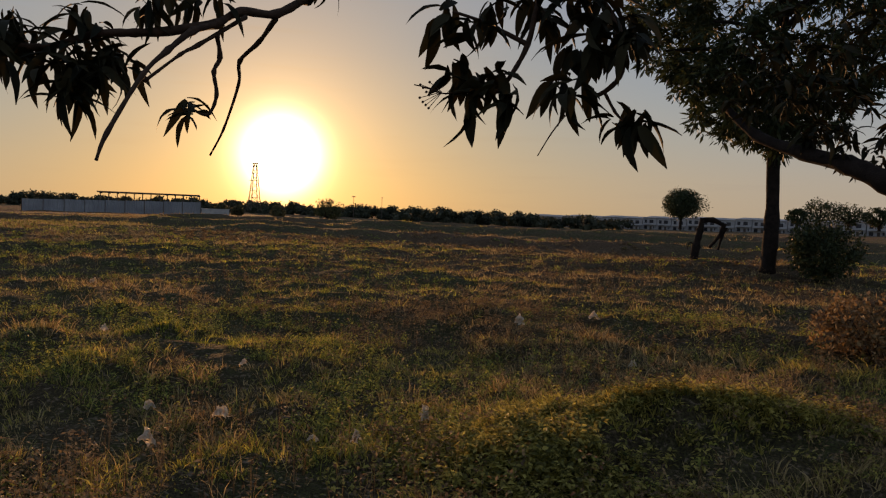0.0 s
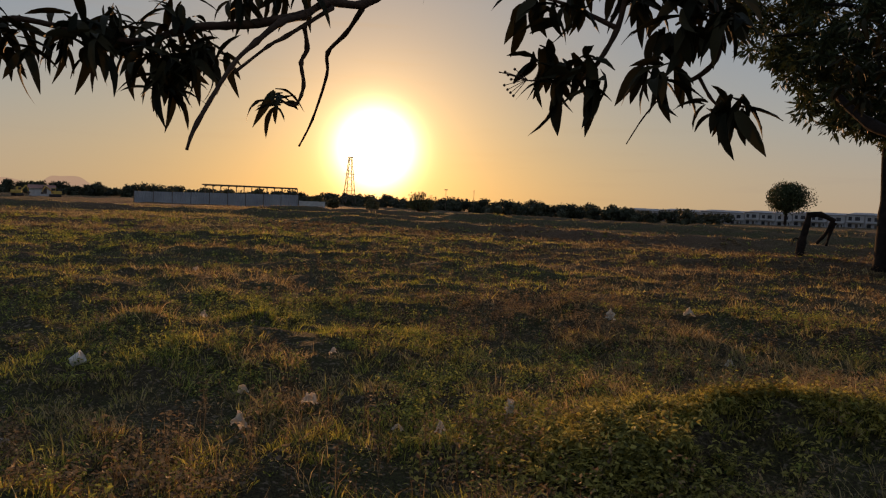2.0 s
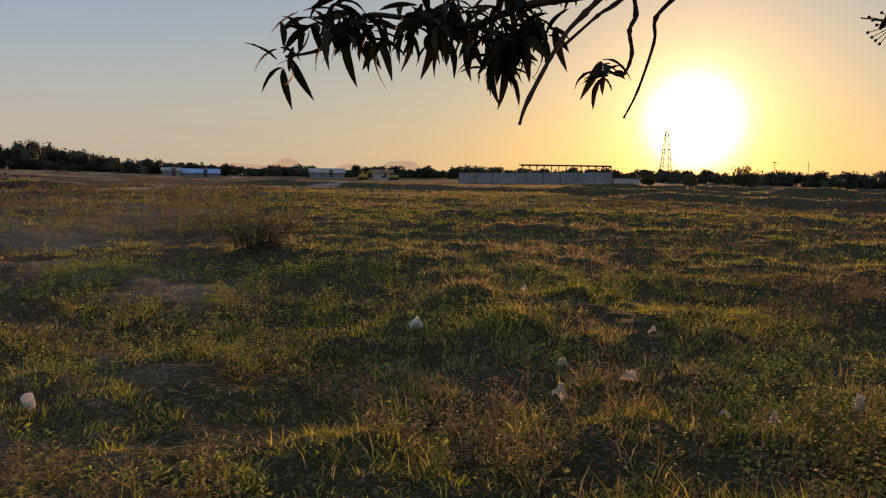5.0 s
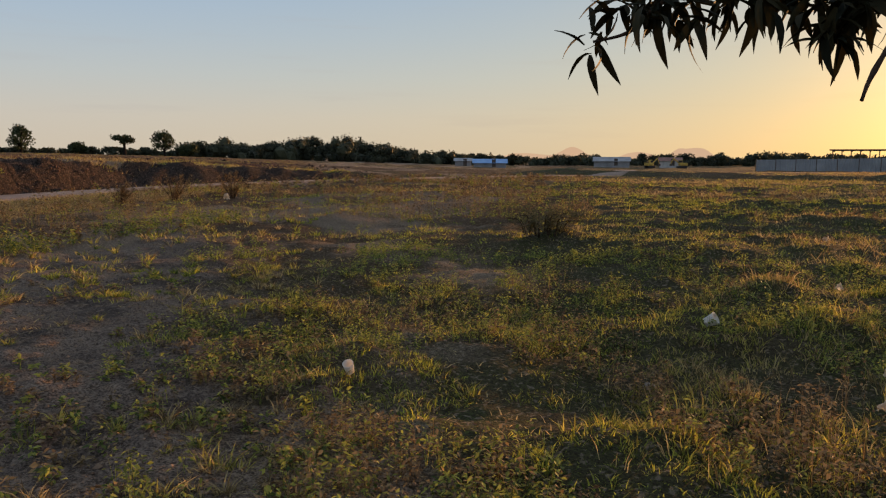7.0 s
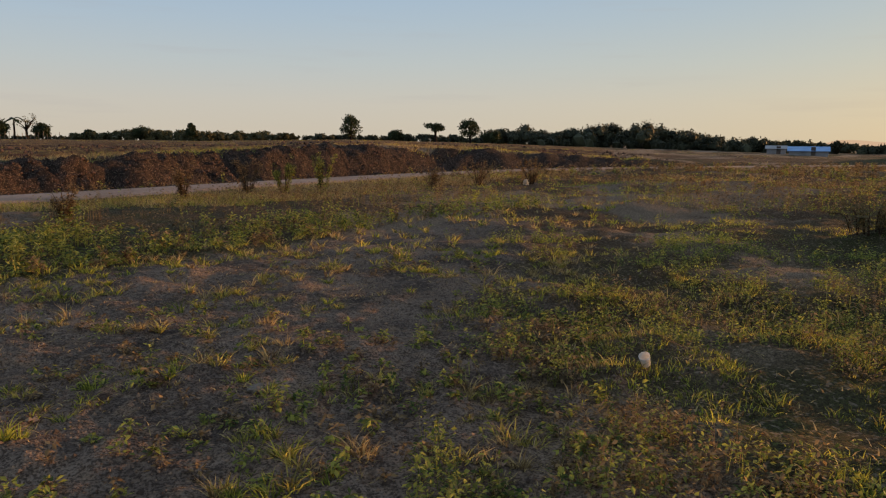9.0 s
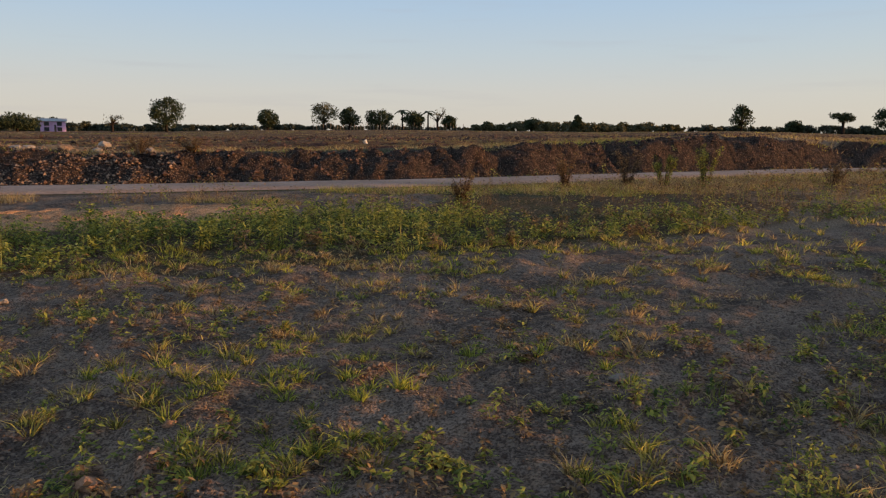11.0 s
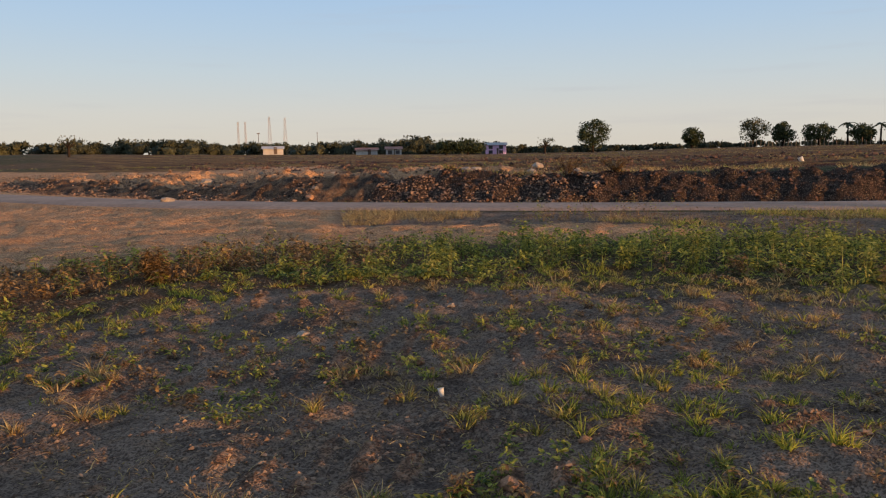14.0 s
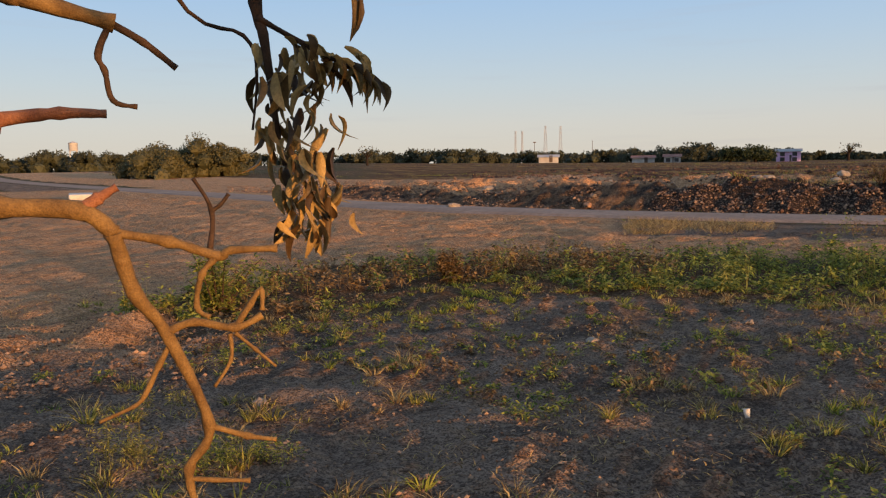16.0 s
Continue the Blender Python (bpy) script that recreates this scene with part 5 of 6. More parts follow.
# ---------------------------------------------------------------- overhanging mango branches
def build_near_mango():
    rnd = random.Random(17)
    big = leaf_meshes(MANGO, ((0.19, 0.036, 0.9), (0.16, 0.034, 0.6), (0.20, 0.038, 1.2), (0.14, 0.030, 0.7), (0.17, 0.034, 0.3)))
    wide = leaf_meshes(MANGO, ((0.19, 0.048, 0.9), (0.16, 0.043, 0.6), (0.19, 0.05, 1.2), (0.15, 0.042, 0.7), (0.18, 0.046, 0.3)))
    foot = polar(250, 2.9)
    t = thing("mango_tree", (foot.x, foot.y, ground_height(foot.x, foot.y) - 0.1), "old mango tree with boughs hanging overhead", "tree")
    bpy.context.view_layer.update()
    o = Vector(t.matrix_world.translation)

    eye = Vector((0.09, -0.135, 1.497))

    def stem(name, pts, r0, r1, mat, knots=0.2, label="", near=1.0, skip=0):
        if near < 1:
            pts = [eye + (Vector(q) - eye) * near if i >= skip else q for i, q in enumerate(pts)]
            r0, r1 = r0 * near, r1 * near
        ob = part(name, tube([Vector(q) - o for q in pts], r0, r1, 9, knots, len(pts) * 7 + int(abs(pts[0][0]) * 100)), mat, t, label)
        return ob

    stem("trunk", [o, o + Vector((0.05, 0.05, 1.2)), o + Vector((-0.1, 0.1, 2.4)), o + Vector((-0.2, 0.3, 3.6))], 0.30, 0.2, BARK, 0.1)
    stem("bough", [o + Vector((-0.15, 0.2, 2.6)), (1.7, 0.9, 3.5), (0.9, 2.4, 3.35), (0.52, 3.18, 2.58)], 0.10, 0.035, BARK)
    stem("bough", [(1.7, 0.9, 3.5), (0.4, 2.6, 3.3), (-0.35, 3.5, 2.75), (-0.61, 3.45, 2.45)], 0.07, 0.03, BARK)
    left = stem("branch", [(-0.61, 3.45, 2.45), (-0.71, 3.33, 2.35), (-0.81, 3.15, 2.31), (-0.87, 3.03, 2.23), (-0.92, 2.9, 2.17), (-0.97, 2.78, 2.07), (-1.01, 2.66, 1.96), (-1.05, 2.48, 1.74), (-1.06, 2.43, 1.65)], 0.019, 0.005, TWIGDARK, 0.32)
    stem("twig", [(-0.71, 3.33, 2.33), (-0.82, 3.51, 2.27), (-0.94, 3.63, 2.2), (-0.97, 3.73, 2.11), (-1.06, 3.81, 1.9), (-1.14, 3.86, 1.77)], 0.012, 0.004, TWIGDARK, 0.3)
    stem("twig", [(-0.87, 3.03, 2.19), (-0.87, 3.08, 2.11), (-0.89, 3.07, 2.05), (-0.88, 3.08, 1.96), (-0.91, 3.07, 1.88), (-0.97, 3.05, 1.9)], 0.010, 0.005, TWIGDARK, 0.32)
    stem("twig", [(-0.79, 3.15, 2.29), (-0.92, 2.96, 2.13), (-0.96, 2.89, 2.08), (-1.06, 2.8, 1.96)], 0.009, 0.005, TWIGDARK, 0.32)
    far = stem("branch", [(-0.87, 3.03, 2.23), (-1.02, 2.92, 2.17), (-1.13, 2.88, 2.15), (-1.25, 2.83, 2.13), (-1.41, 2.76, 2.06), (-1.57, 2.67, 2.07), (-1.76, 2.55, 2.09), (-1.86, 2.48, 2.02), (-1.92, 2.43, 1.95), (-2.02, 2.35, 1.92)], 0.018, 0.005, TWIGDARK)
    for c in ((-2.02, 2.34, 1.92), (-1.98, 2.45, 2.06), (-1.78, 2.35, 1.99), (-1.88, 2.65, 2.11), (-1.72, 2.52, 2.01), (-1.83, 2.44, 2.09), (-1.68, 2.66, 2.07), (-1.57, 2.62, 2.09),
              (-1.47, 2.56, 2.01), (-1.51, 2.76, 2.08), (-1.4, 2.71, 2.02), (-1.27, 2.61, 1.98), (-1.34, 2.91, 2.01), (-1.2, 2.75, 1.99), (-1.23, 2.9, 2.05), (-1.15, 2.83, 2.05), (-1.31, 2.76, 2.09), (-1.28, 2.66, 1.90)):
        whorl(far, o, c, 9 if c[0] < -2 else 16, big, rnd, 0.3 if c[0] < -2 else 0.55, 1.45, 0.90)
    for c in ((-0.98, 3.04, 1.91), (-1.09, 2.9, 2.27), (-1.02, 2.92, 2.32), (-0.96, 3.05, 2.34), (-0.9, 3.07, 2.36), (-0.49, 3.27, 2.47), (-1.49, 2.71, 2.15), (-1.48, 2.83, 2.12), (-1.24, 2.86, 2.13), (-1.3, 2.8, 2.2)):
        whorl(left, o, c, 16 if c[2] < 2 else 13, big, rnd, 0.15 if c[2] < 2 else 0.6, 1.3, 0.78)
    # the branch to the right of it
    r1 = stem("branch", [(0.52, 3.18, 2.58), (0.4, 3.09, 2.4), (0.35, 3.05, 2.2), (0.28, 3.0, 2.06), (0.23, 3.01, 2.0)], 0.016, 0.006, TWIGDARK)
    r2 = stem("branch", [(0.52, 3.18, 2.58), (0.68, 2.94, 2.25), (0.7, 2.94, 2.09), (0.64, 2.95, 2.01), (0.56, 2.97, 1.98)], 0.016, 0.006, TWIGDARK)
    stem("twig", [(0.64, 2.95, 2.01), (0.67, 2.89, 1.93), (0.69, 2.84, 1.89)], 0.007, 0.004, TWIGDARK)
    stem("twig", [(0.35, 3.05, 2.2), (0.18, 3.06, 2.28), (0.05, 3.06, 2.32)], 0.010, 0.005, TWIGDARK)
    stem("twig", [(0.5, 2.98, 1.92), (0.45, 2.98, 1.85), (0.4, 2.99, 1.76)], 0.0035, 0.002, TWIGDARK)
    pan = stem("flower_stalk", [(0.19, 3.01, 2.03), (0.04, 3.01, 1.99), (-0.04, 3.01, 2.01), (-0.09, 3.01, 2.02)], 0.003, 0.002, TWIGDARK)
    for k in range(9):
        bm = bmesh.new()
        q = Vector((-0.03 - 0.012 * (k % 4), 3.0 + 0.01 * (k % 3), 1.93 + 0.013 * k)) - o
        bmesh.ops.create_icosphere(bm, subdivisions=1, radius=0.006, matrix=Matrix.Translation(q))
        add_bar(bm, q, Vector((0.02, 3.01, 1.995)) - o, 0.0014, 4)
        part("bud", bm, TWIGDARK, pan)
    for c in ((0.02, 3.11, 2.32), (0.14, 3.01, 2.26), (0.23, 3.11, 2.36), (0.18, 3.11, 2.08), (0.07, 3.01, 2.08), (0.25, 2.9, 1.98), (0.14, 3.01, 1.99), (0.2, 3.0, 2.04)):
        whorl(r1, o, c, 12, wide, rnd, 0.7, 1.3, 0.9)
    for c in ((0.45, 3.19, 2.35), (0.52, 2.97, 2.36), (0.59, 2.86, 2.28), (0.72, 3.04, 2.31), (0.57, 2.86, 2.19), (0.54, 3.07, 2.18), (0.64, 2.95, 2.17), (0.48, 3.08, 2.05), (0.52, 2.87, 2.0), (0.69, 2.89, 1.91), (0.74, 2.83, 1.89), (0.68, 2.74, 2.18), (0.36, 3.1, 2.38), (0.62, 3.0, 2.4)):
        whorl(r2, o, c, 12, wide, rnd, 0.7, 1.3, 0.9)
    # broken dry limb with curled leaves, on the trunk's other side
    dry = leaf_meshes(DRYLEAF, ((0.080, 0.019, 0.22), (0.064, 0.017, 0.4), (0.094, 0.018, 0.15), (0.056, 0.019, 0.3), (0.072, 0.014, 0.5)), 2.8)
    main = stem("dry_branch", [o + Vector((-0.2, 0.1, 1.55)), (1.2, -1.5, 1.55), (0.5, -1.66, 1.47), (0.24, -1.63, 1.45), (0.15, -1.58, 1.44), (0.03, -1.55, 1.43), (-0.02, -1.55, 1.39)], 0.025, 0.014, DRYBARK, 0.15, "peeling tan dead branch", 0.76, 2)
    stem("torn_stub", [(0.03, -1.55, 1.43), (0.0, -1.55, 1.45), (-0.03, -1.55, 1.468)], 0.013, 0.006, TORNWOOD, 0.3, "torn red-brown stub", 0.76)
    stem("dry_branch", [(-0.02, -1.55, 1.39), (-0.05, -1.57, 1.28), (-0.1, -1.58, 1.2), (-0.17, -1.59, 1.01), (-0.13, -1.6, 0.93), (-0.14, -1.6, 0.85)], 0.0135, 0.007, DRYBARK, 0.25, "", 0.76)
    for r0, ra, mat, pts in ((0.009, 0.006, DRYBARK, [(-0.02, -1.55, 1.39), (-0.11, -1.54, 1.37), (-0.19, -1.53, 1.34), (-0.21, -1.52, 1.35), (-0.29, -1.5, 1.35)]),
                             (0.006, 0.004, DRYBARK, [(-0.19, -1.53, 1.34), (-0.16, -1.53, 1.31), (-0.15, -1.54, 1.25), (-0.17, -1.53, 1.23)]),
                             (0.005, 0.003, TWIGDARK, [(-0.18, -1.55, 1.35), (-0.19, -1.57, 1.42), (-0.16, -1.57, 1.48)]),
                             (0.004, 0.003, TWIGDARK, [(-0.19, -1.57, 1.42), (-0.205, -1.565, 1.43), (-0.22, -1.56, 1.45)]),
                             (0.008, 0.006, DRYBARK, [(-0.1, -1.58, 1.2), (-0.15, -1.58, 1.215), (-0.22, -1.56, 1.2), (-0.27, -1.55, 1.22)]),
                             (0.006, 0.004, DRYBARK, [(-0.22, -1.56, 1.2), (-0.25, -1.56, 1.24), (-0.27, -1.55, 1.27), (-0.27, -1.55, 1.23)]),
                             (0.004, 0.003, DRYBARK, [(-0.21, -1.56, 1.19), (-0.21, -1.56, 1.14), (-0.18, -1.57, 1.09)]),
                             (0.004, 0.002, DRYBARK, [(-0.22, -1.56, 1.19), (-0.255, -1.55, 1.155), (-0.29, -1.54, 1.12)]),
                             (0.006, 0.003, DRYBARK, [(-0.112, -1.58, 1.19), (-0.085, -1.585, 1.14), (-0.06, -1.59, 1.09), (-0.04, -1.59, 1.07), (0.02, -1.59, 1.05)]),
                             (0.006, 0.004, DRYBARK, [(-0.17, -1.59, 1.01), (-0.24, -1.58, 0.98), (-0.29, -1.56, 0.97)]),
                             (0.005, 0.004, DRYBARK, [(-0.13, -1.6, 0.91), (-0.18, -1.59, 0.90), (-0.24, -1.58, 0.89)])):
        stem("dry_twig", pts, r0 * 1.05, ra * 1.05, mat, 0.3, "", 0.76)
    stem("dry_branch", [o + Vector((-0.2, 0.1, 2.2)), (1.0, -1.6, 2.2), (0.2, -1.63, 1.83), (0.09, -1.63, 1.79), (-0.05, -1.63, 1.755)], 0.024, 0.012, DRYBARK, 0.3)
    stem("dry_twig", [(-0.04, -1.63, 1.757), (-0.095, -1.625, 1.725), (-0.15, -1.62, 1.68)], 0.0075, 0.0055, TWIGDARK, 0.15)
    stem("dry_twig", [(-0.04, -1.63, 1.75), (-0.02, -1.63, 1.7), (-0.03, -1.63, 1.67), (-0.04, -1.63, 1.62), (-0.08, -1.63, 1.61)], 0.006, 0.004, TWIGDARK, 0.35)
    stem("torn_branch", [o + Vector((-0.2, 0.1, 1.8)), (1.0, -1.5, 1.75), (0.25, -1.53, 1.56), (0.13, -1.53, 1.58), (0.05, -1.53, 1.59), (-0.02, -1.53, 1.59)], 0.017, 0.007, TORNWOOD, 0.18, "torn red-brown broken branch end")
    va = stem("dry_branch", [(1.7, 0.9, 3.5), (0.3, -1.2, 2.7), (-0.27, -1.6, 2.05), (-0.30, -1.62, 1.81), (-0.31, -1.61, 1.75), (-0.32, -1.61, 1.67), (-0.33, -1.61, 1.57), (-0.34, -1.6, 1.5)], 0.016, 0.004, TWIGDARK, 0.2)
    vb = stem("dry_twig", [(-0.3, -1.61, 1.78), (-0.39, -1.59, 1.73), (-0.46, -1.56, 1.69), (-0.53, -1.53, 1.65)], 0.006, 0.003, TWIGDARK, 0.2)
    stem("dry_twig", [(0.1, -1.5, 2.35), (-0.15, -1.67, 1.84), (-0.28, -1.64, 1.75), (-0.3, -1.63, 1.68), (-0.29, -1.64, 1.57)], 0.005, 0.002, TWIGDARK, 0.2)
    for k in range(178):
        u = rnd.random()
        if k < 128:
            c = Vector((-0.34 + max(-0.07, min(0.07, rnd.gauss(0, 0.042))), -1.60 + max(-0.07, min(0.07, rnd.gauss(0, 0.042))), 1.37 + 0.36 * u)); par = va
            c.x -= 0.05 * (1 - u)
        else:
            c = Vector((-0.34, -1.60, 1.75)).lerp(Vector((-0.54, -1.53, 1.655)), 0.1 + 0.72 * u) + Vector((rnd.gauss(0, 0.012), rnd.gauss(0, 0.012), rnd.gauss(0, 0.012))); par = vb
        ob = new("dry_leaf", rnd.choice(dry)); ob.parent = par
        s = rnd.uniform(0.65, 1.1)
        ob.matrix_basis = Matrix.Translation(c - o) @ pose(0, 0, 0, 0, 0, rnd.uniform(0, 360) if k < 128 else rnd.gauss(160, 28)) @ pose(0, 0, 0, rnd.gauss(0, 45), rnd.gauss(68, 22) if k < 128 else rnd.gauss(42, 16), 0) @ Matrix.Diagonal((s, s, s, 1))
    for dz, q in ((0.0, (-0.475, -1.57, 1.83)), (0.02, (-0.485, -1.57, 1.84))):
        ob = new("dry_leaf", dry[2]); ob.parent = va
        ob.matrix_basis = Matrix.Translation(Vector(q) - o) @ pose(0, 0, 0, 20, 82, 130 + 900 * dz)
    stem("dry_twig", [(-0.27, -1.6, 2.05), (-0.40, -1.58, 1.95), (-0.475, -1.57, 1.83)], 0.004, 0.002, TWIGDARK, 0.2)


def build_right_mango():
    """The neighbouring mango whose thick limb reaches across under the crown."""
    rnd = random.Random(23)
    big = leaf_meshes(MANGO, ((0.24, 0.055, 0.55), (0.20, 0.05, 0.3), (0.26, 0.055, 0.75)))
    foot = Vector((6.9, 6.6, 0))
    t = thing("mango_tree", (foot.x, foot.y, ground_height(foot.x, foot.y) - 0.1), "leaning mango tree with one heavy low limb", "tree")
    bpy.context.view_layer.update()
    o = Vector(t.matrix_world.translation)
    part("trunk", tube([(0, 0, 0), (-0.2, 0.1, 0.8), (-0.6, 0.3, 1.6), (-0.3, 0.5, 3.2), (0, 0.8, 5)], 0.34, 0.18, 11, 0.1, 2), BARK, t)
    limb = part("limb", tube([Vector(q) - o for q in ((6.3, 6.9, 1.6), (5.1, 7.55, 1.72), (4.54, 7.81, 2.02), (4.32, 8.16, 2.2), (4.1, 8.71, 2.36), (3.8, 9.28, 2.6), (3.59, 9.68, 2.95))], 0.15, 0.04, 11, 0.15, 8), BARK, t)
    for k in range(26):
        u = k / 25
        c = Vector((4.6, 7.8, 2.2)).lerp(Vector((3.55, 9.7, 3.1)), u) + Vector((rnd.uniform(-0.35, 0.35), rnd.uniform(-0.3, 0.3), rnd.uniform(-0.02, 0.75)))
        whorl(limb, o, c, 9, big, rnd, 0.6, 1.5, 1.0)
    for k in range(24):
        c = Vector((5.0, 7.55, 1.85)).lerp(Vector((4.1, 8.7, 2.45)), k / 23) + Vector((rnd.uniform(-0.2, 0.2), rnd.uniform(-0.35, 0.1), rnd.uniform(-0.05, 0.25)))
        whorl(limb, o, c, 8, big, rnd, 0.6, 1.5, 0.8)
    for k in range(40):
        c = Vector((rnd.uniform(3.5, 5.4), rnd.uniform(7.4, 9.6), rnd.uniform(2.7, 3.9)))
        whorl(limb, o, c, 9, big, rnd, 0.6, 1.5, 1.0)


build_near_mango()
build_right_mango()


# ---------------------------------------------------------------- buildings and works on the horizon
def build_row_houses():
    """Two-storey white terrace houses, one unit built and repeated along the meadow's far edge."""
    unit = thing("row_house", (0, 0, 0), "dull white two-storey terrace house with dark windows", "house", "terrace of row houses")
    part("wall", box(0, 4, 2.9, 6.9, 8, 5.8, 0.05), WHITEWALL, unit)
    bm = bmesh.new()
    vs = [bm.verts.new(q) for q in ((-3.5, -0.5, 5.8), (3.5, -0.5, 5.8), (3.5, 8.4, 6.6), (-3.5, 8.4, 6.6), (-3.5, -0.5, 5.95), (3.5, -0.5, 5.95), (3.5, 8.4, 6.75), (-3.5, 8.4, 6.75))]
    for f in ((0, 3, 2, 1), (4, 5, 6, 7), (0, 1, 5, 4), (1, 2, 6, 5), (2, 3, 7, 6), (3, 0, 4, 7)):
        bm.faces.new([vs[i] for i in f])
    part("roof", bm, ROOFGREY, unit, "flat grey sheet roof")
    for x, z, w, h in ((-1.9, 4.2, 1.3, 1.5), (0.9, 4.2, 1.9, 1.5), (-1.9, 1.5, 1.5, 1.5), (2.4, 1.6, 0.9, 1.2)):
        win = part("window", box(x, -0.03, z, w + 0.24, 0.14, h + 0.24, 0.02), WHITEWALL, unit)
        part("pane", box(x, -0.10, z, w, 0.04, h), DARKGLASS, win)
    part("door", box(0.6, -0.04, 1.05, 1.0, 0.1, 2.1, 0.02), STEEL, unit)
    part("canopy", box(0.2, -0.7, 2.75, 6.4, 1.4, 0.16, 0.02), WHITEWALL, unit)
    for x in (-2.9, 3.1):
        part("post", box(x, -1.25, 1.35, 0.22, 0.22, 2.7, 0.02), WHITEWALL, unit)
    a, b = polar(-6.5, 400, -3.9), polar(-34, 325, -1.2)
    n = int((b - a).length / 7.05)
    turn = math.degrees(math.atan2((b - a).y, (b - a).x))
    for k in range(n):
        q = a.lerp(b, (k + 0.5) / n)
        m = pose(q.x, q.y, q.z - 0.2 * (k % 3), 0, 0, turn)
        if k == 0:
            unit.matrix_world = m
        else:
            copy_thing(unit, m)


def house(name, az, d, w, dep, h, z, wall, roof, label, floors=1, turn=0.0):
    p = polar(az, d, z)
    t = thing(name, p, label, "house", turn=az + turn)
    part("wall", box(0, 0, h / 2 - 0.5, w, dep, h + 1.0, 0.05), wall, t)
    bm = bmesh.new()
    rise = 0.16 * dep
    vs = [bm.verts.new(q) for q in ((-w / 2 - 0.4, -dep / 2 - 0.5, h), (w / 2 + 0.4, -dep / 2 - 0.5, h), (w / 2 + 0.4, dep / 2 + 0.5, h), (-w / 2 - 0.4, dep / 2 + 0.5, h), (-w / 2 - 0.4, 0, h + rise), (w / 2 + 0.4, 0, h + rise))]
    for f in ((0, 1, 5, 4), (2, 3, 4, 5), (0, 4, 3), (1, 2, 5), (3, 2, 1, 0)):
        bm.faces.new([vs[i] for i in f])
    part("roof", bm, roof, t)
    for fl in range(floors if h > 1.8 else 0):
        zc = h * (fl + 0.55) / floors
        n = max(2, int(w / 3.2))
        for k in range(n):
            x = -w / 2 + w * (k + 0.5) / n
            win = part("window", box(x, -dep / 2 - 0.03, zc, 1.5, 0.16, 1.4, 0.02), wall, t)
            part("pane", box(x, -dep / 2 - 0.12, zc, 1.2, 0.04, 1.1), DARKGLASS, win)
    part("door", box(w * 0.12, -dep / 2 - 0.04, 1.0, 1.0, 0.1, 2.0, 0.02), STEEL, t)


def build_site_fence():
    """Grey sheet-metal fence round the works, with posts between its panels."""
    a, b = polar(28.9, 140, -1.35), polar(17.6, 140, -0.85)
    n, run = 9, (b - a)
    t = thing("sheet_fence", a, "long grey sheet-metal site fence with dark posts", "fence", turn=math.degrees(math.atan2(run.y, run.x)))
    L = Vector((run.x, run.y, 0)).length / n
    for k in range(n):
        z = run.z * k / n - 0.2
        bm = bmesh.new()
        cols = []
        for i in range(33):
            x = L * k + 0.06 + (L - 0.12) * i / 32
            y = 0.035 if (i // 2) % 2 else -0.035
            cols.append((bm.verts.new((x, y, z)), bm.verts.new((x, y, z + 2.85))))
        for c0, c1 in zip(cols, cols[1:]):
            bm.faces.new((c0[0], c1[0], c1[1], c0[1]))
        geom = bmesh.ops.extrude_face_region(bm, geom=bm.faces[:])
        bmesh.ops.translate(bm, verts=[v for v in geom["geom"] if isinstance(v, bmesh.types.BMVert)], vec=(0, 0.03, 0))
        part("panel", bm, SHEET, t)
    for k in range(n + 1):
        part("post", box(L * k, 0.1, run.z * k / n + 1.2, 0.14, 0.14, 3.2, 0.01), STEEL, t)
    low = thing("low_wall", polar(16.6, 140, -0.9), "low pale wall past the end of the fence", "wall", turn=16)
    part("wall", box(0, 0, 0.6, 4.6, 0.3, 1.8, 0.03), CONCRETE, low)
    part("coping", box(0, 0, 1.56, 4.8, 0.42, 0.12, 0.02), CONCRETE, low)


def build_canopy():
    a, b = polar(24.2, 157), polar(17.7, 157)
    run = b - a
    t = thing("steel_canopy", (a.x, a.y, -0.9), "unfinished flat steel canopy on thin columns", "shed", turn=math.degrees(math.atan2(run.y, run.x)))
    L = run.length
    roof = bmesh.new()
    add_box(roof, L * 0.36, 3.0, 4.0, L * 0.78, 8, 0.22, 0.03)
    part("roof", roof, STEEL, t)
    for k in range(13):
        x = L * k / 12
        part("column", box(x, 0, 1.95, 0.18, 0.18, 3.9), STEEL, t)
        part("rafter", box(x, 3.0, 3.82, 0.14, 8.0, 0.24), STEEL, t)
    part("beam", box(L / 2, 0, 3.98, L, 0.2, 0.26), STEEL, t)
    part("beam", box(L / 2, 6.8, 3.98, L, 0.2, 0.26), STEEL, t)


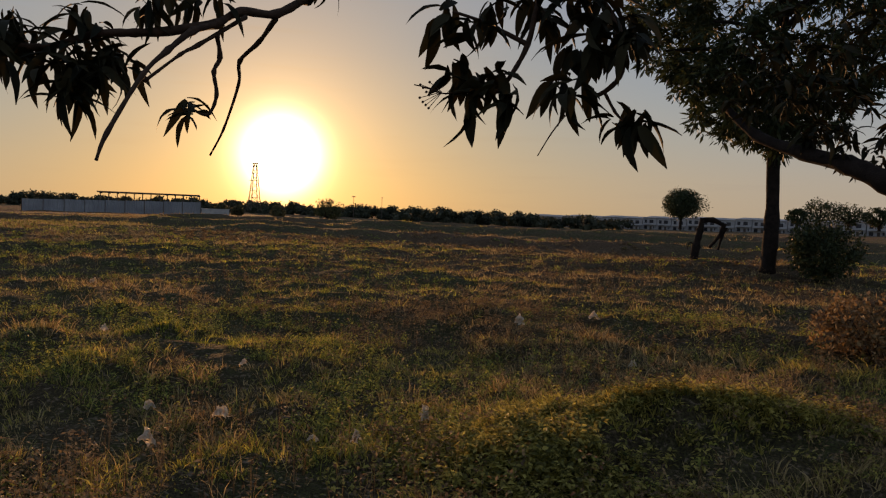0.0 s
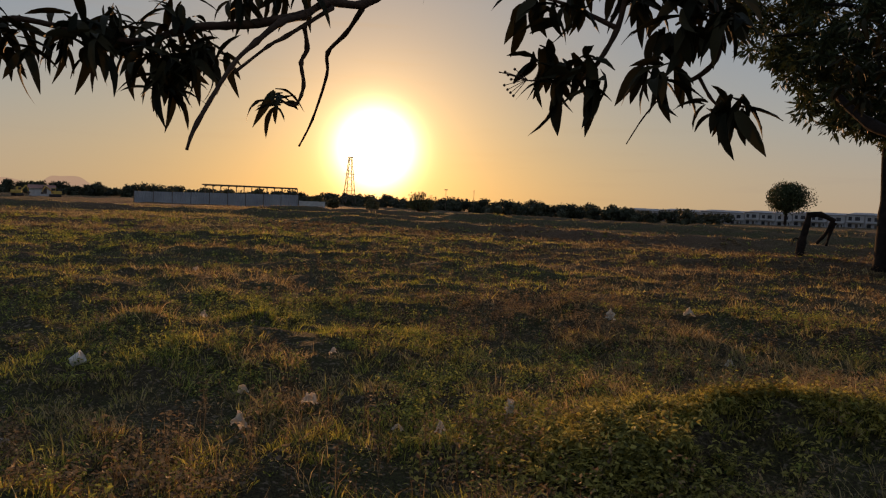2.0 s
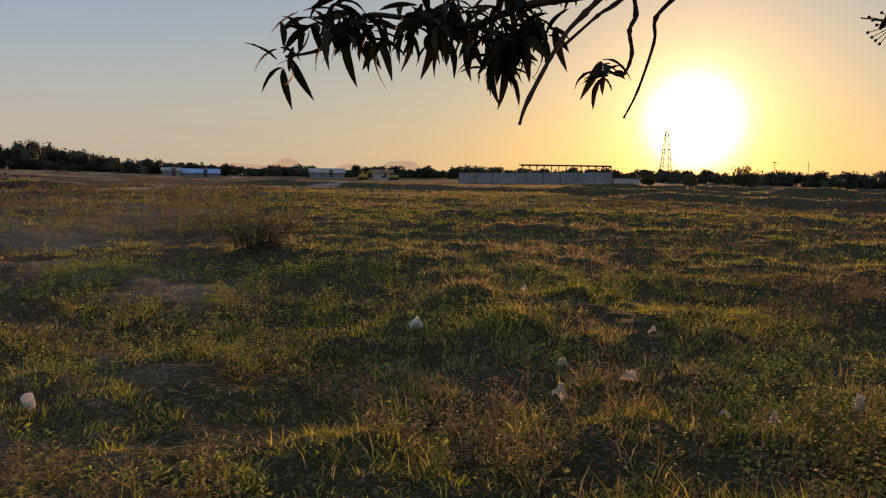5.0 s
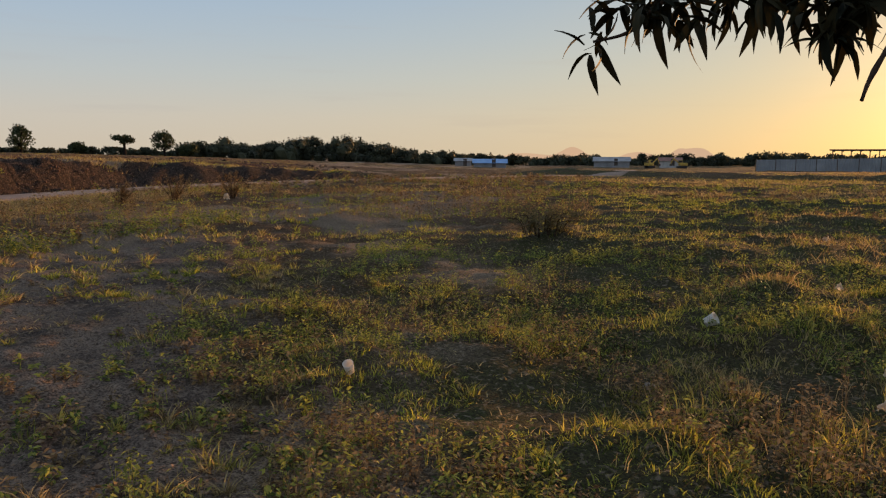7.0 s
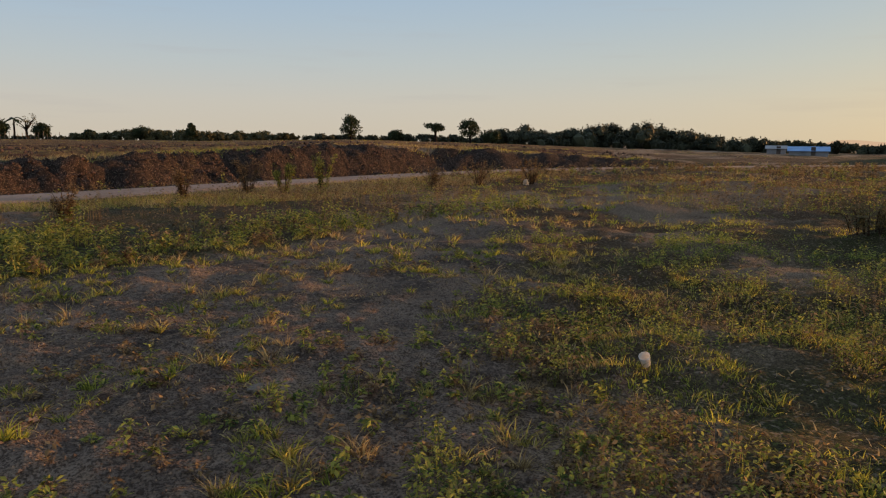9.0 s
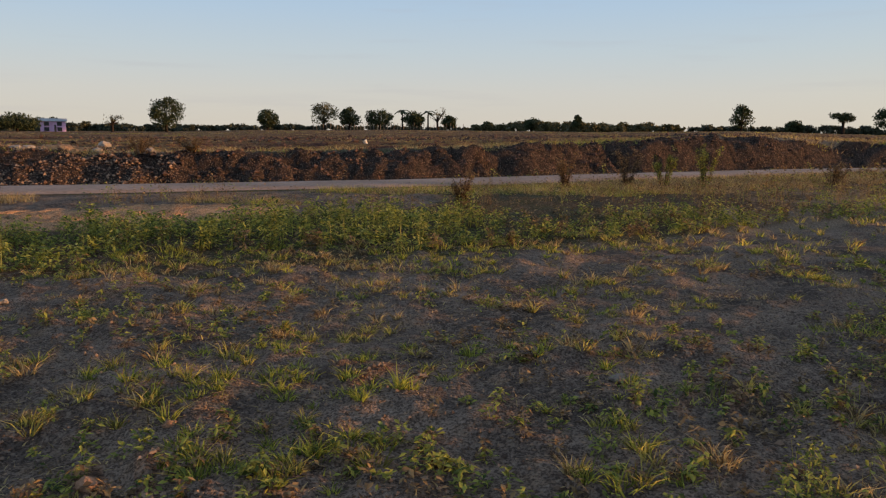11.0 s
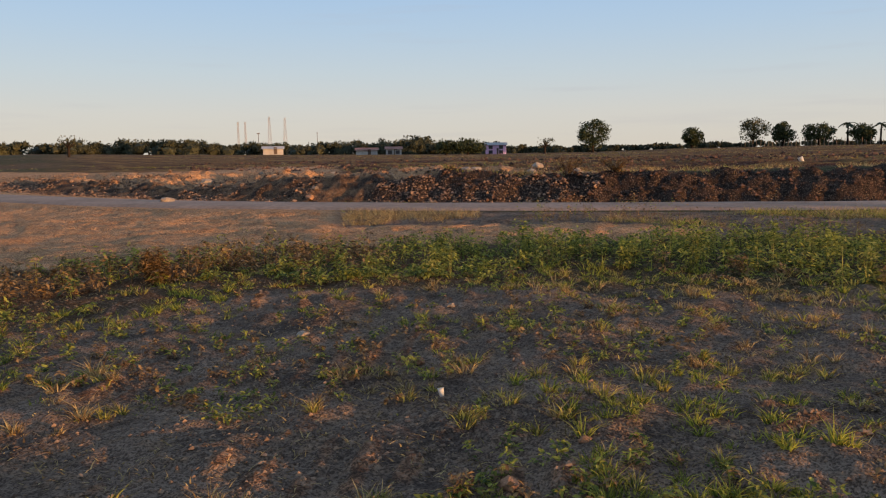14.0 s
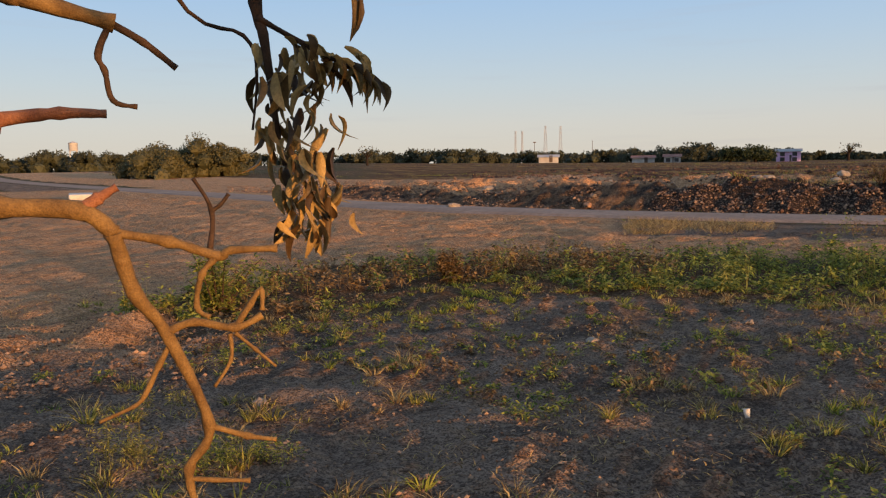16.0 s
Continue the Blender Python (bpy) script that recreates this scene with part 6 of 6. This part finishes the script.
def lattice(name, az, d, z, height, foot, head, bar, label, category, arms=True, material=None):
    p = polar(az, d, z)
    t = thing(name, p, label, category, turn=az + 20)
    at = lambda u, k: Vector(((foot + (head - foot) * u) * (1 if k in (0, 1) else -1) / 2, (foot + (head - foot) * u) * (1 if k in (0, 3) else -1) / 2, height * u))
    for k in range(4):
        bm = bmesh.new(); add_bar(bm, at(0, k), at(1, k), bar * 1.5, 5)
        part("leg", bm, material or STEEL, t)
    n = 7
    bm = bmesh.new()
    for i in range(n):
        u0, u1 = i / n, (i + 1) / n
        for k in range(4):
            add_bar(bm, at(u0, k), at(u1, (k + 1) % 4), bar * 0.7, 4)
            add_bar(bm, at(u1, k), at(u1, (k + 1) % 4), bar * 0.7, 4)
    part("bracing", bm, material or STEEL, t)
    part("platform", box(0, 0, height + 0.1, head * 1.8, head * 1.8, 0.25, 0.03), material or STEEL, t)
    if arms:
        bm = bmesh.new(); add_bar(bm, (-foot * 0.55, 0, height * 0.64), (foot * 0.55, 0, height * 0.64), bar * 1.3, 5)
        part("crossbar", bm, material or STEEL, t)
        bm = bmesh.new(); add_bar(bm, (-foot * 0.9, 0, 0), (-head * 0.4, 0, height * 0.7), bar * 0.5, 4)
        part("stay", bm, material or STEEL, t)


def pole(az, d, z, height, label, cross=False):
    t = thing("mast", polar(az, d, z), label, "mast", "thin masts on the horizon")
    part("shaft", tube([(0, 0, 0), (0, 0, height * 0.5), (0, 0, height)], 0.0012 * d * 0.32, 0.0009 * d * 0.3, 6), STEEL, t)
    part("lamp_head" if cross else "cap", box(0, 0, height, 0.004 * d if cross else 0.0012 * d, 0.5, 0.0012 * d, 0.05), STEEL, t)


def digger(az, d, z, turn, label):
    t = thing("excavator", polar(az, d, z), label, "excavator", "machines on the site", turn=az + turn)
    t.scale = (0.6, 0.6, 0.6)
    for y in (-0.9, 0.9):
        part("track", box(0, y, 0.45, 3.2, 0.5, 0.9, 0.2), RUBBER, t)
    body = part("body", box(-0.4, 0, 1.45, 2.6, 2.2, 1.0, 0.12), YELLOW, t)
    part("cab", box(0.7, 0.55, 2.2, 1.1, 1.0, 1.5, 0.1), YELLOW, t)
    part("window", box(0.78, 0.55, 2.4, 1.02, 1.06, 0.8, 0.05), DARKGLASS, t)
    bm = bmesh.new(); add_bar(bm, (0.8, -0.3, 1.7), (2.9, -0.3, 3.5), 0.2, 6)
    part("boom", bm, YELLOW, t)
    bm = bmesh.new(); add_bar(bm, (2.9, -0.3, 3.5), (3.9, -0.3, 1.6), 0.15, 6)
    part("arm", bm, YELLOW, t)
    part("bucket", box(3.8, -0.3, 1.2, 0.7, 0.9, 0.7, 0.12), STEEL, t)


def build_tank():
    t = thing("water_tank", polar(177.7, 278, 2.0), "pale round water tank on a braced stand", "water tank")
    for k in range(4):
        bm = bmesh.new(); add_bar(bm, (1.2 * (1 if k in (0, 1) else -1), 1.2 * (1 if k in (0, 3) else -1), 0), (1.0 * (1 if k in (0, 1) else -1), 1.0 * (1 if k in (0, 3) else -1), 6), 0.16, 5)
        part("leg", bm, CONCRETE, t)
    bm = bmesh.new()
    bmesh.ops.create_cone(bm, cap_ends=True, segments=20, radius1=1.4, radius2=1.4, depth=2.6, matrix=Matrix.Translation((0, 0, 7.2)))
    part("tank", bm, WHITEWALL, t)
    bm = bmesh.new()
    bmesh.ops.create_cone(bm, cap_ends=True, segments=20, radius1=1.5, radius2=0.15, depth=0.6, matrix=Matrix.Translation((0, 0, 8.7)))
    part("lid", bm, WHITEWALL, t)


def build_fence_posts():
    """Thin stakes along the row of round trees."""
    t = thing("stake_fence", polar(104, 212), "fence of thin uneven wooden stakes", "fence")
    bpy.context.view_layer.update()
    o = Vector(t.matrix_world.translation)
    rnd = random.Random(9)
    me = bpy.data.meshes.new("stake")
    bm = bmesh.new(); add_bar(bm, (0, 0, -0.2), (0.05, 0, 1.6), 0.09, 5, 0.06); bm.to_mesh(me); bm.free()
    me.materials.append(FENCEWOOD)
    for k in range(46):
        p = polar(99.5 + k * 0.245, 212 + rnd.uniform(-1, 1))
        ob = new("stake", me); ob.parent = t
        ob.matrix_world = pose(p.x, p.y, ground_height(p.x, p.y), rnd.uniform(-6, 6), rnd.uniform(-6, 6), 0) @ Matrix.Diagonal((1, 1, rnd.uniform(0.7, 1.25), 1))


def build_hills():
    """Faint hills far behind the site; the evening haze is painted as an even warm glow."""
    m = bpy.data.materials.new("hills_haze_glow")
    m.use_nodes = True
    N, L = m.node_tree.nodes, m.node_tree.links
    em = N.new("ShaderNodeEmission"); em.inputs[0].default_value = (0.72, 0.50, 0.35, 1); em.inputs[1].default_value = 0.67
    L.new(em.outputs[0], N["Material Output"].inputs["Surface"])
    az = np.linspace(20, 60, 160)
    top = 62 * np.exp(-((az - 41.5) / 1.1) ** 2) + 58 * np.exp(-((az - 33.2) / 1.5) ** 4) + 40 * np.exp(-((az - 36.8) / 1.2) ** 2) + 30 * np.exp(-((az - 45) / 2) ** 2) + 8 * vnoise(az * 1.7, az * 0, 3)
    V, F = [], []
    for k, (a, h) in enumerate(zip(az, top)):
        p, q = polar(float(a), 4200), polar(float(a), 4400)
        V += [(p.x, p.y, -40), (p.x, p.y, max(h - 20, -30)), (q.x, q.y, max(h, -25)), (q.x, q.y, -40)]
    for k in range(len(az) - 1):
        for i in range(3):
            F.append((4 * k + i, 4 * k + 4 + i, 4 * k + 5 + i, 4 * k + 1 + i))
    tagged(new("backdrop", mesh_of("backdrop", V, F, m, True)), "faint hazy hills far behind the site", "hills", kind="structure")


build_row_houses()
build_site_fence()
build_canopy()
lattice("drill_tower", 13.9, 205, 0.2, 12.2, 2.7, 0.7, 0.07, "slim lattice steel tower against the sun", "tower")
pole(6.7, 250, -1.5, 7.2, "thin mast above the tree belt", True)
pole(4.6, 250, -1.5, 7.2, "thin mast above the tree belt")
for az, h, k in ((146.6, 26, 0), (146.1, 26, 0), (144.4, 31, 1), (143.3, 30, 1)):
    lattice("radio_mast", az, 800, 1.3, h + 6.7, 4.0 if k else 1.6, 1.0, 0.08, "tall thin lattice radio mast in the distance", "mast", False, HAZED)
pole(145.2, 700, 2.0, 18, "tall lamp mast in the distance", True)
pole(141.0, 700, 2.0, 18, "tall thin pole in the distance")
house("shed", 47.6, 205, 8.5, 7, 1.0, -0.9, ROOFGREY, BLUEROOF, "low shed with a bright blue sheet roof")
house("shed", 49.6, 215, 4.5, 5, 1.4, -0.8, ROOFGREY, ROOFGREY, "small pale shed beside the blue roof")
house("warehouse", 38.7, 230, 10, 8, 1.2, -0.6, ROOFGREY, ROOFGREY, "long low building with a grey roof")
house("cottage", 34.6, 235, 6, 6, 1.4, -0.6, CONCRETE, ROOFRED, "small house among the far trees")
house("pink_house", 127.8, 235, 6.2, 5, 2.9, 0.55, PINKWALL, ROOFGREY, "two-storey house painted lilac pink", 2)
house("shed", 144.2, 232, 5.8, 5, 1.5, 1.6, WHITEWALL, WHITEWALL, "low shed with a bright white roof")
house("cottage", 135.4, 232, 4.6, 5, 2.0, 0.6, WHITEWALL, ROOFRED, "small pale house before the tree belt")
house("cottage", 137.4, 238, 6.5, 5, 1.7, 0.7, CONCRETE, ROOFRED, "low house with a rusty roof before the trees")
digger(36.0, 165, -0.6, 40, "faded yellow excavator parked on the works")
digger(33.8, 168, -0.6, 200, "faded yellow excavator parked by the earth heaps")
build_tank()
build_fence_posts()
build_hills()


# ---------------------------------------------------------------- litter, stones and clay lumps
def cup(x, y, r, h, lean, turn, label):
    t = thing("plastic_cup", (x, y, ground_height(x, y) + 0.01), label, "cup", "litter in the grass", turn=turn)
    prof = [(0.70 * r, 0), (0.74 * r, 0.1 * h), (0.9 * r, 0.62 * h), (r, h), (0.94 * r, h), (0.66 * r, 0.06 * h)]
    bm = bmesh.new()
    rings = [[bm.verts.new((q * math.cos(a) * (1 + 0.12 * math.sin(2 * a + z * 30)), q * math.sin(a), z)) for a in (2 * math.pi * k / 16 for k in range(16))] for q, z in prof]
    for a, b in zip(rings, rings[1:]):
        for k in range(16):
            f = bm.faces.new((a[k], a[(k + 1) % 16], b[(k + 1) % 16], b[k])); f.smooth = True
    bm.faces.new(rings[-1]); bm.faces.new(rings[0][::-1])
    bmesh.ops.transform(bm, matrix=Matrix.Translation((0, 0, r * 0.5)) @ Matrix.Rotation(radians(lean), 4, 'X'), verts=bm.verts)
    part("cup_body", bm, PLASTIC, t)
    bm = bmesh.new()
    ring = bmesh.ops.create_cone(bm, cap_ends=False, segments=16, radius1=r * 1.06, radius2=r * 1.06, depth=h * 0.07)
    bmesh.ops.solidify(bm, geom=bm.faces[:], thickness=r * 0.1)
    bmesh.ops.transform(bm, matrix=Matrix.Translation((0, 0, r * 0.5)) @ Matrix.Rotation(radians(lean), 4, 'X') @ Matrix.Translation((0, 0, h)), verts=bm.verts)
    part("rim", bm, PLASTIC, t)


def bag(x, y, size, seed, label):
    """A crumpled piece of plastic film that stands up in folds."""
    bm = bmesh.new()
    n = 13
    grid = []
    for i in range(n):
        row = []
        for j in range(n):
            u, v = 2 * i / (n - 1) - 1, 2 * j / (n - 1) - 1
            q = Vector((u * 1.7 + seed * 2.3, v * 1.7, seed * 0.7))
            fold = noise.noise(q) * 0.8 + noise.noise(q * 2.6) * 0.45
            up = max(0.0, 1.15 - 0.9 * (abs(u) ** 1.6) - 0.55 * v * v) * (0.7 + 0.5 * noise.noise(q * 1.3 + Vector((5, 0, 0))))
            row.append(bm.verts.new((size * (u * 0.75 + 0.4 * noise.noise(q * 2.1 + Vector((0, 9, 0)))), size * (v * 0.35 + 0.5 * fold), size * max(up * 1.3, 0.02))))
        grid.append(row)
    for i in range(n - 1):
        for j in range(n - 1):
            bm.faces.new((grid[i][j], grid[i + 1][j], grid[i + 1][j + 1], grid[i][j + 1]))
    bmesh.ops.solidify(bm, geom=bm.faces[:], thickness=size * 0.015)
    me = bpy.data.meshes.new("plastic_bag"); bm.to_mesh(me); bm.free(); me.materials.append(BAGMAT)
    ob = new("plastic_bag", me)
    ob.location = (x, y, ground_height(x, y) + 0.045)
    ob.rotation_euler = (0, 0, seed)
    tagged(ob, label, "plastic bag", "litter in the grass")


def stone(x, y, size, seed, material, name, label, category="stone"):
    bm = lump(seed, size * 1.2, size * 0.9, size * 0.75, 0.45)
    me = bpy.data.meshes.new(name); bm.to_mesh(me); bm.free(); me.materials.append(material)
    ob = new(name, me)
    ob.location = (x, y, ground_height(x, y) - size * 0.15)
    ob.rotation_euler = (0, 0, seed)
    tagged(ob, label, category)


for x, y, s, sd in ((1.08, 9.84, 0.085, 2), (2.10, 10.09, 0.07, 3), (-2.07, 5.58, 0.042, 4), (-1.45, 5.25, 0.06, 6), (-0.04, 5.52, 0.065, 8), (-6.40, 14.11, 0.09, 10), (-3.49, 8.01, 0.05, 12), (2.0, 7.58, 0.045, 13),
                   (-1.75, 4.71, 0.096, 15), (-0.46, 4.81, 0.045, 17), (-0.75, 4.9, 0.035, 19), (-1.68, 6.72, 0.035, 20), (-24.4, 10.4, 0.20, 22)):
    bag(x, y, s * (1.25 if s < 0.095 else 0.85), sd, "crumpled translucent white plastic bag lying in the grass" if s < 0.095 else "large crumpled grey plastic bag in the grass")
cup(-4.21, 2.61, 0.034, 0.085, 35, 40, "crushed white plastic cup on the bare soil")
cup(-3.71, 5.94, 0.055, 0.10, 60, 110, "pale yellowed plastic cup lying in grass")
cup(-3.46, -3.10, 0.02, 0.05, 12, 0, "small white cup standing among tufts")
cup(-42.8, -12.8, 0.13, 0.3, 25, 20, "white plastic drum lying on the terrace")
for x, y, s, sd in ((-6.70, -1.58, 0.045, 3.1), (-7.0, -1.35, 0.04, 4.2), (-3.98, -5.14, 0.05, 5.3), (-5.6, -4.9, 0.04, 6.1), (-3.1, 4.3, 0.04, 7.7), (-2.6, 4.5, 0.035, 8.8), (-4.6, 0.2, 0.05, 9.1), (-1.06, -4.83, 0.05, 3.7)):
    stone(x, y, s, sd, ROCK, "stone", "weathered tan stone half sunk in soil")
for x, y, s, sd in ((-2.71, -2.02, 0.045, 1.3), (-3.39, -2.04, 0.03, 2.7), (-4.04, -3.84, 0.045, 4.1)):
    stone(x, y, s, sd, REDROCK, "clay_lump", "orange clay lump lying on dark soil", "clay lump")
rnd = random.Random(31)
for k in range(26):
    q = polar(rnd.uniform(118, 152), rnd.uniform(25.5, 40))
    stone(q.x, q.y, rnd.uniform(0.10, 0.26), k * 1.7, ROCK if k % 3 else REDROCK, "boulder", "pale broken boulder on the dug earth")
for k in range(9):
    q = polar(rnd.uniform(172, 188), rnd.uniform(6.8, 9))
    stone(q.x, q.y, rnd.uniform(0.02, 0.055), k * 2.3, REDROCK, "clay_lump", "dry reddish clay lump at the sand's edge", "clay lump")
slab = thing("concrete_slab", polar(177.5, 44, ground_height(*polar(177.5, 44)[:2])), "pale concrete slab lying by the road", "slab", turn=88)
part("slab_top", box(0, 0, 0.15, 3.2, 1.2, 0.3, 0.04), CONCRETE, slab)
part("slab_foot", box(0, 0, 0.0, 2.8, 0.9, 0.2, 0.03), CONCRETE, slab)
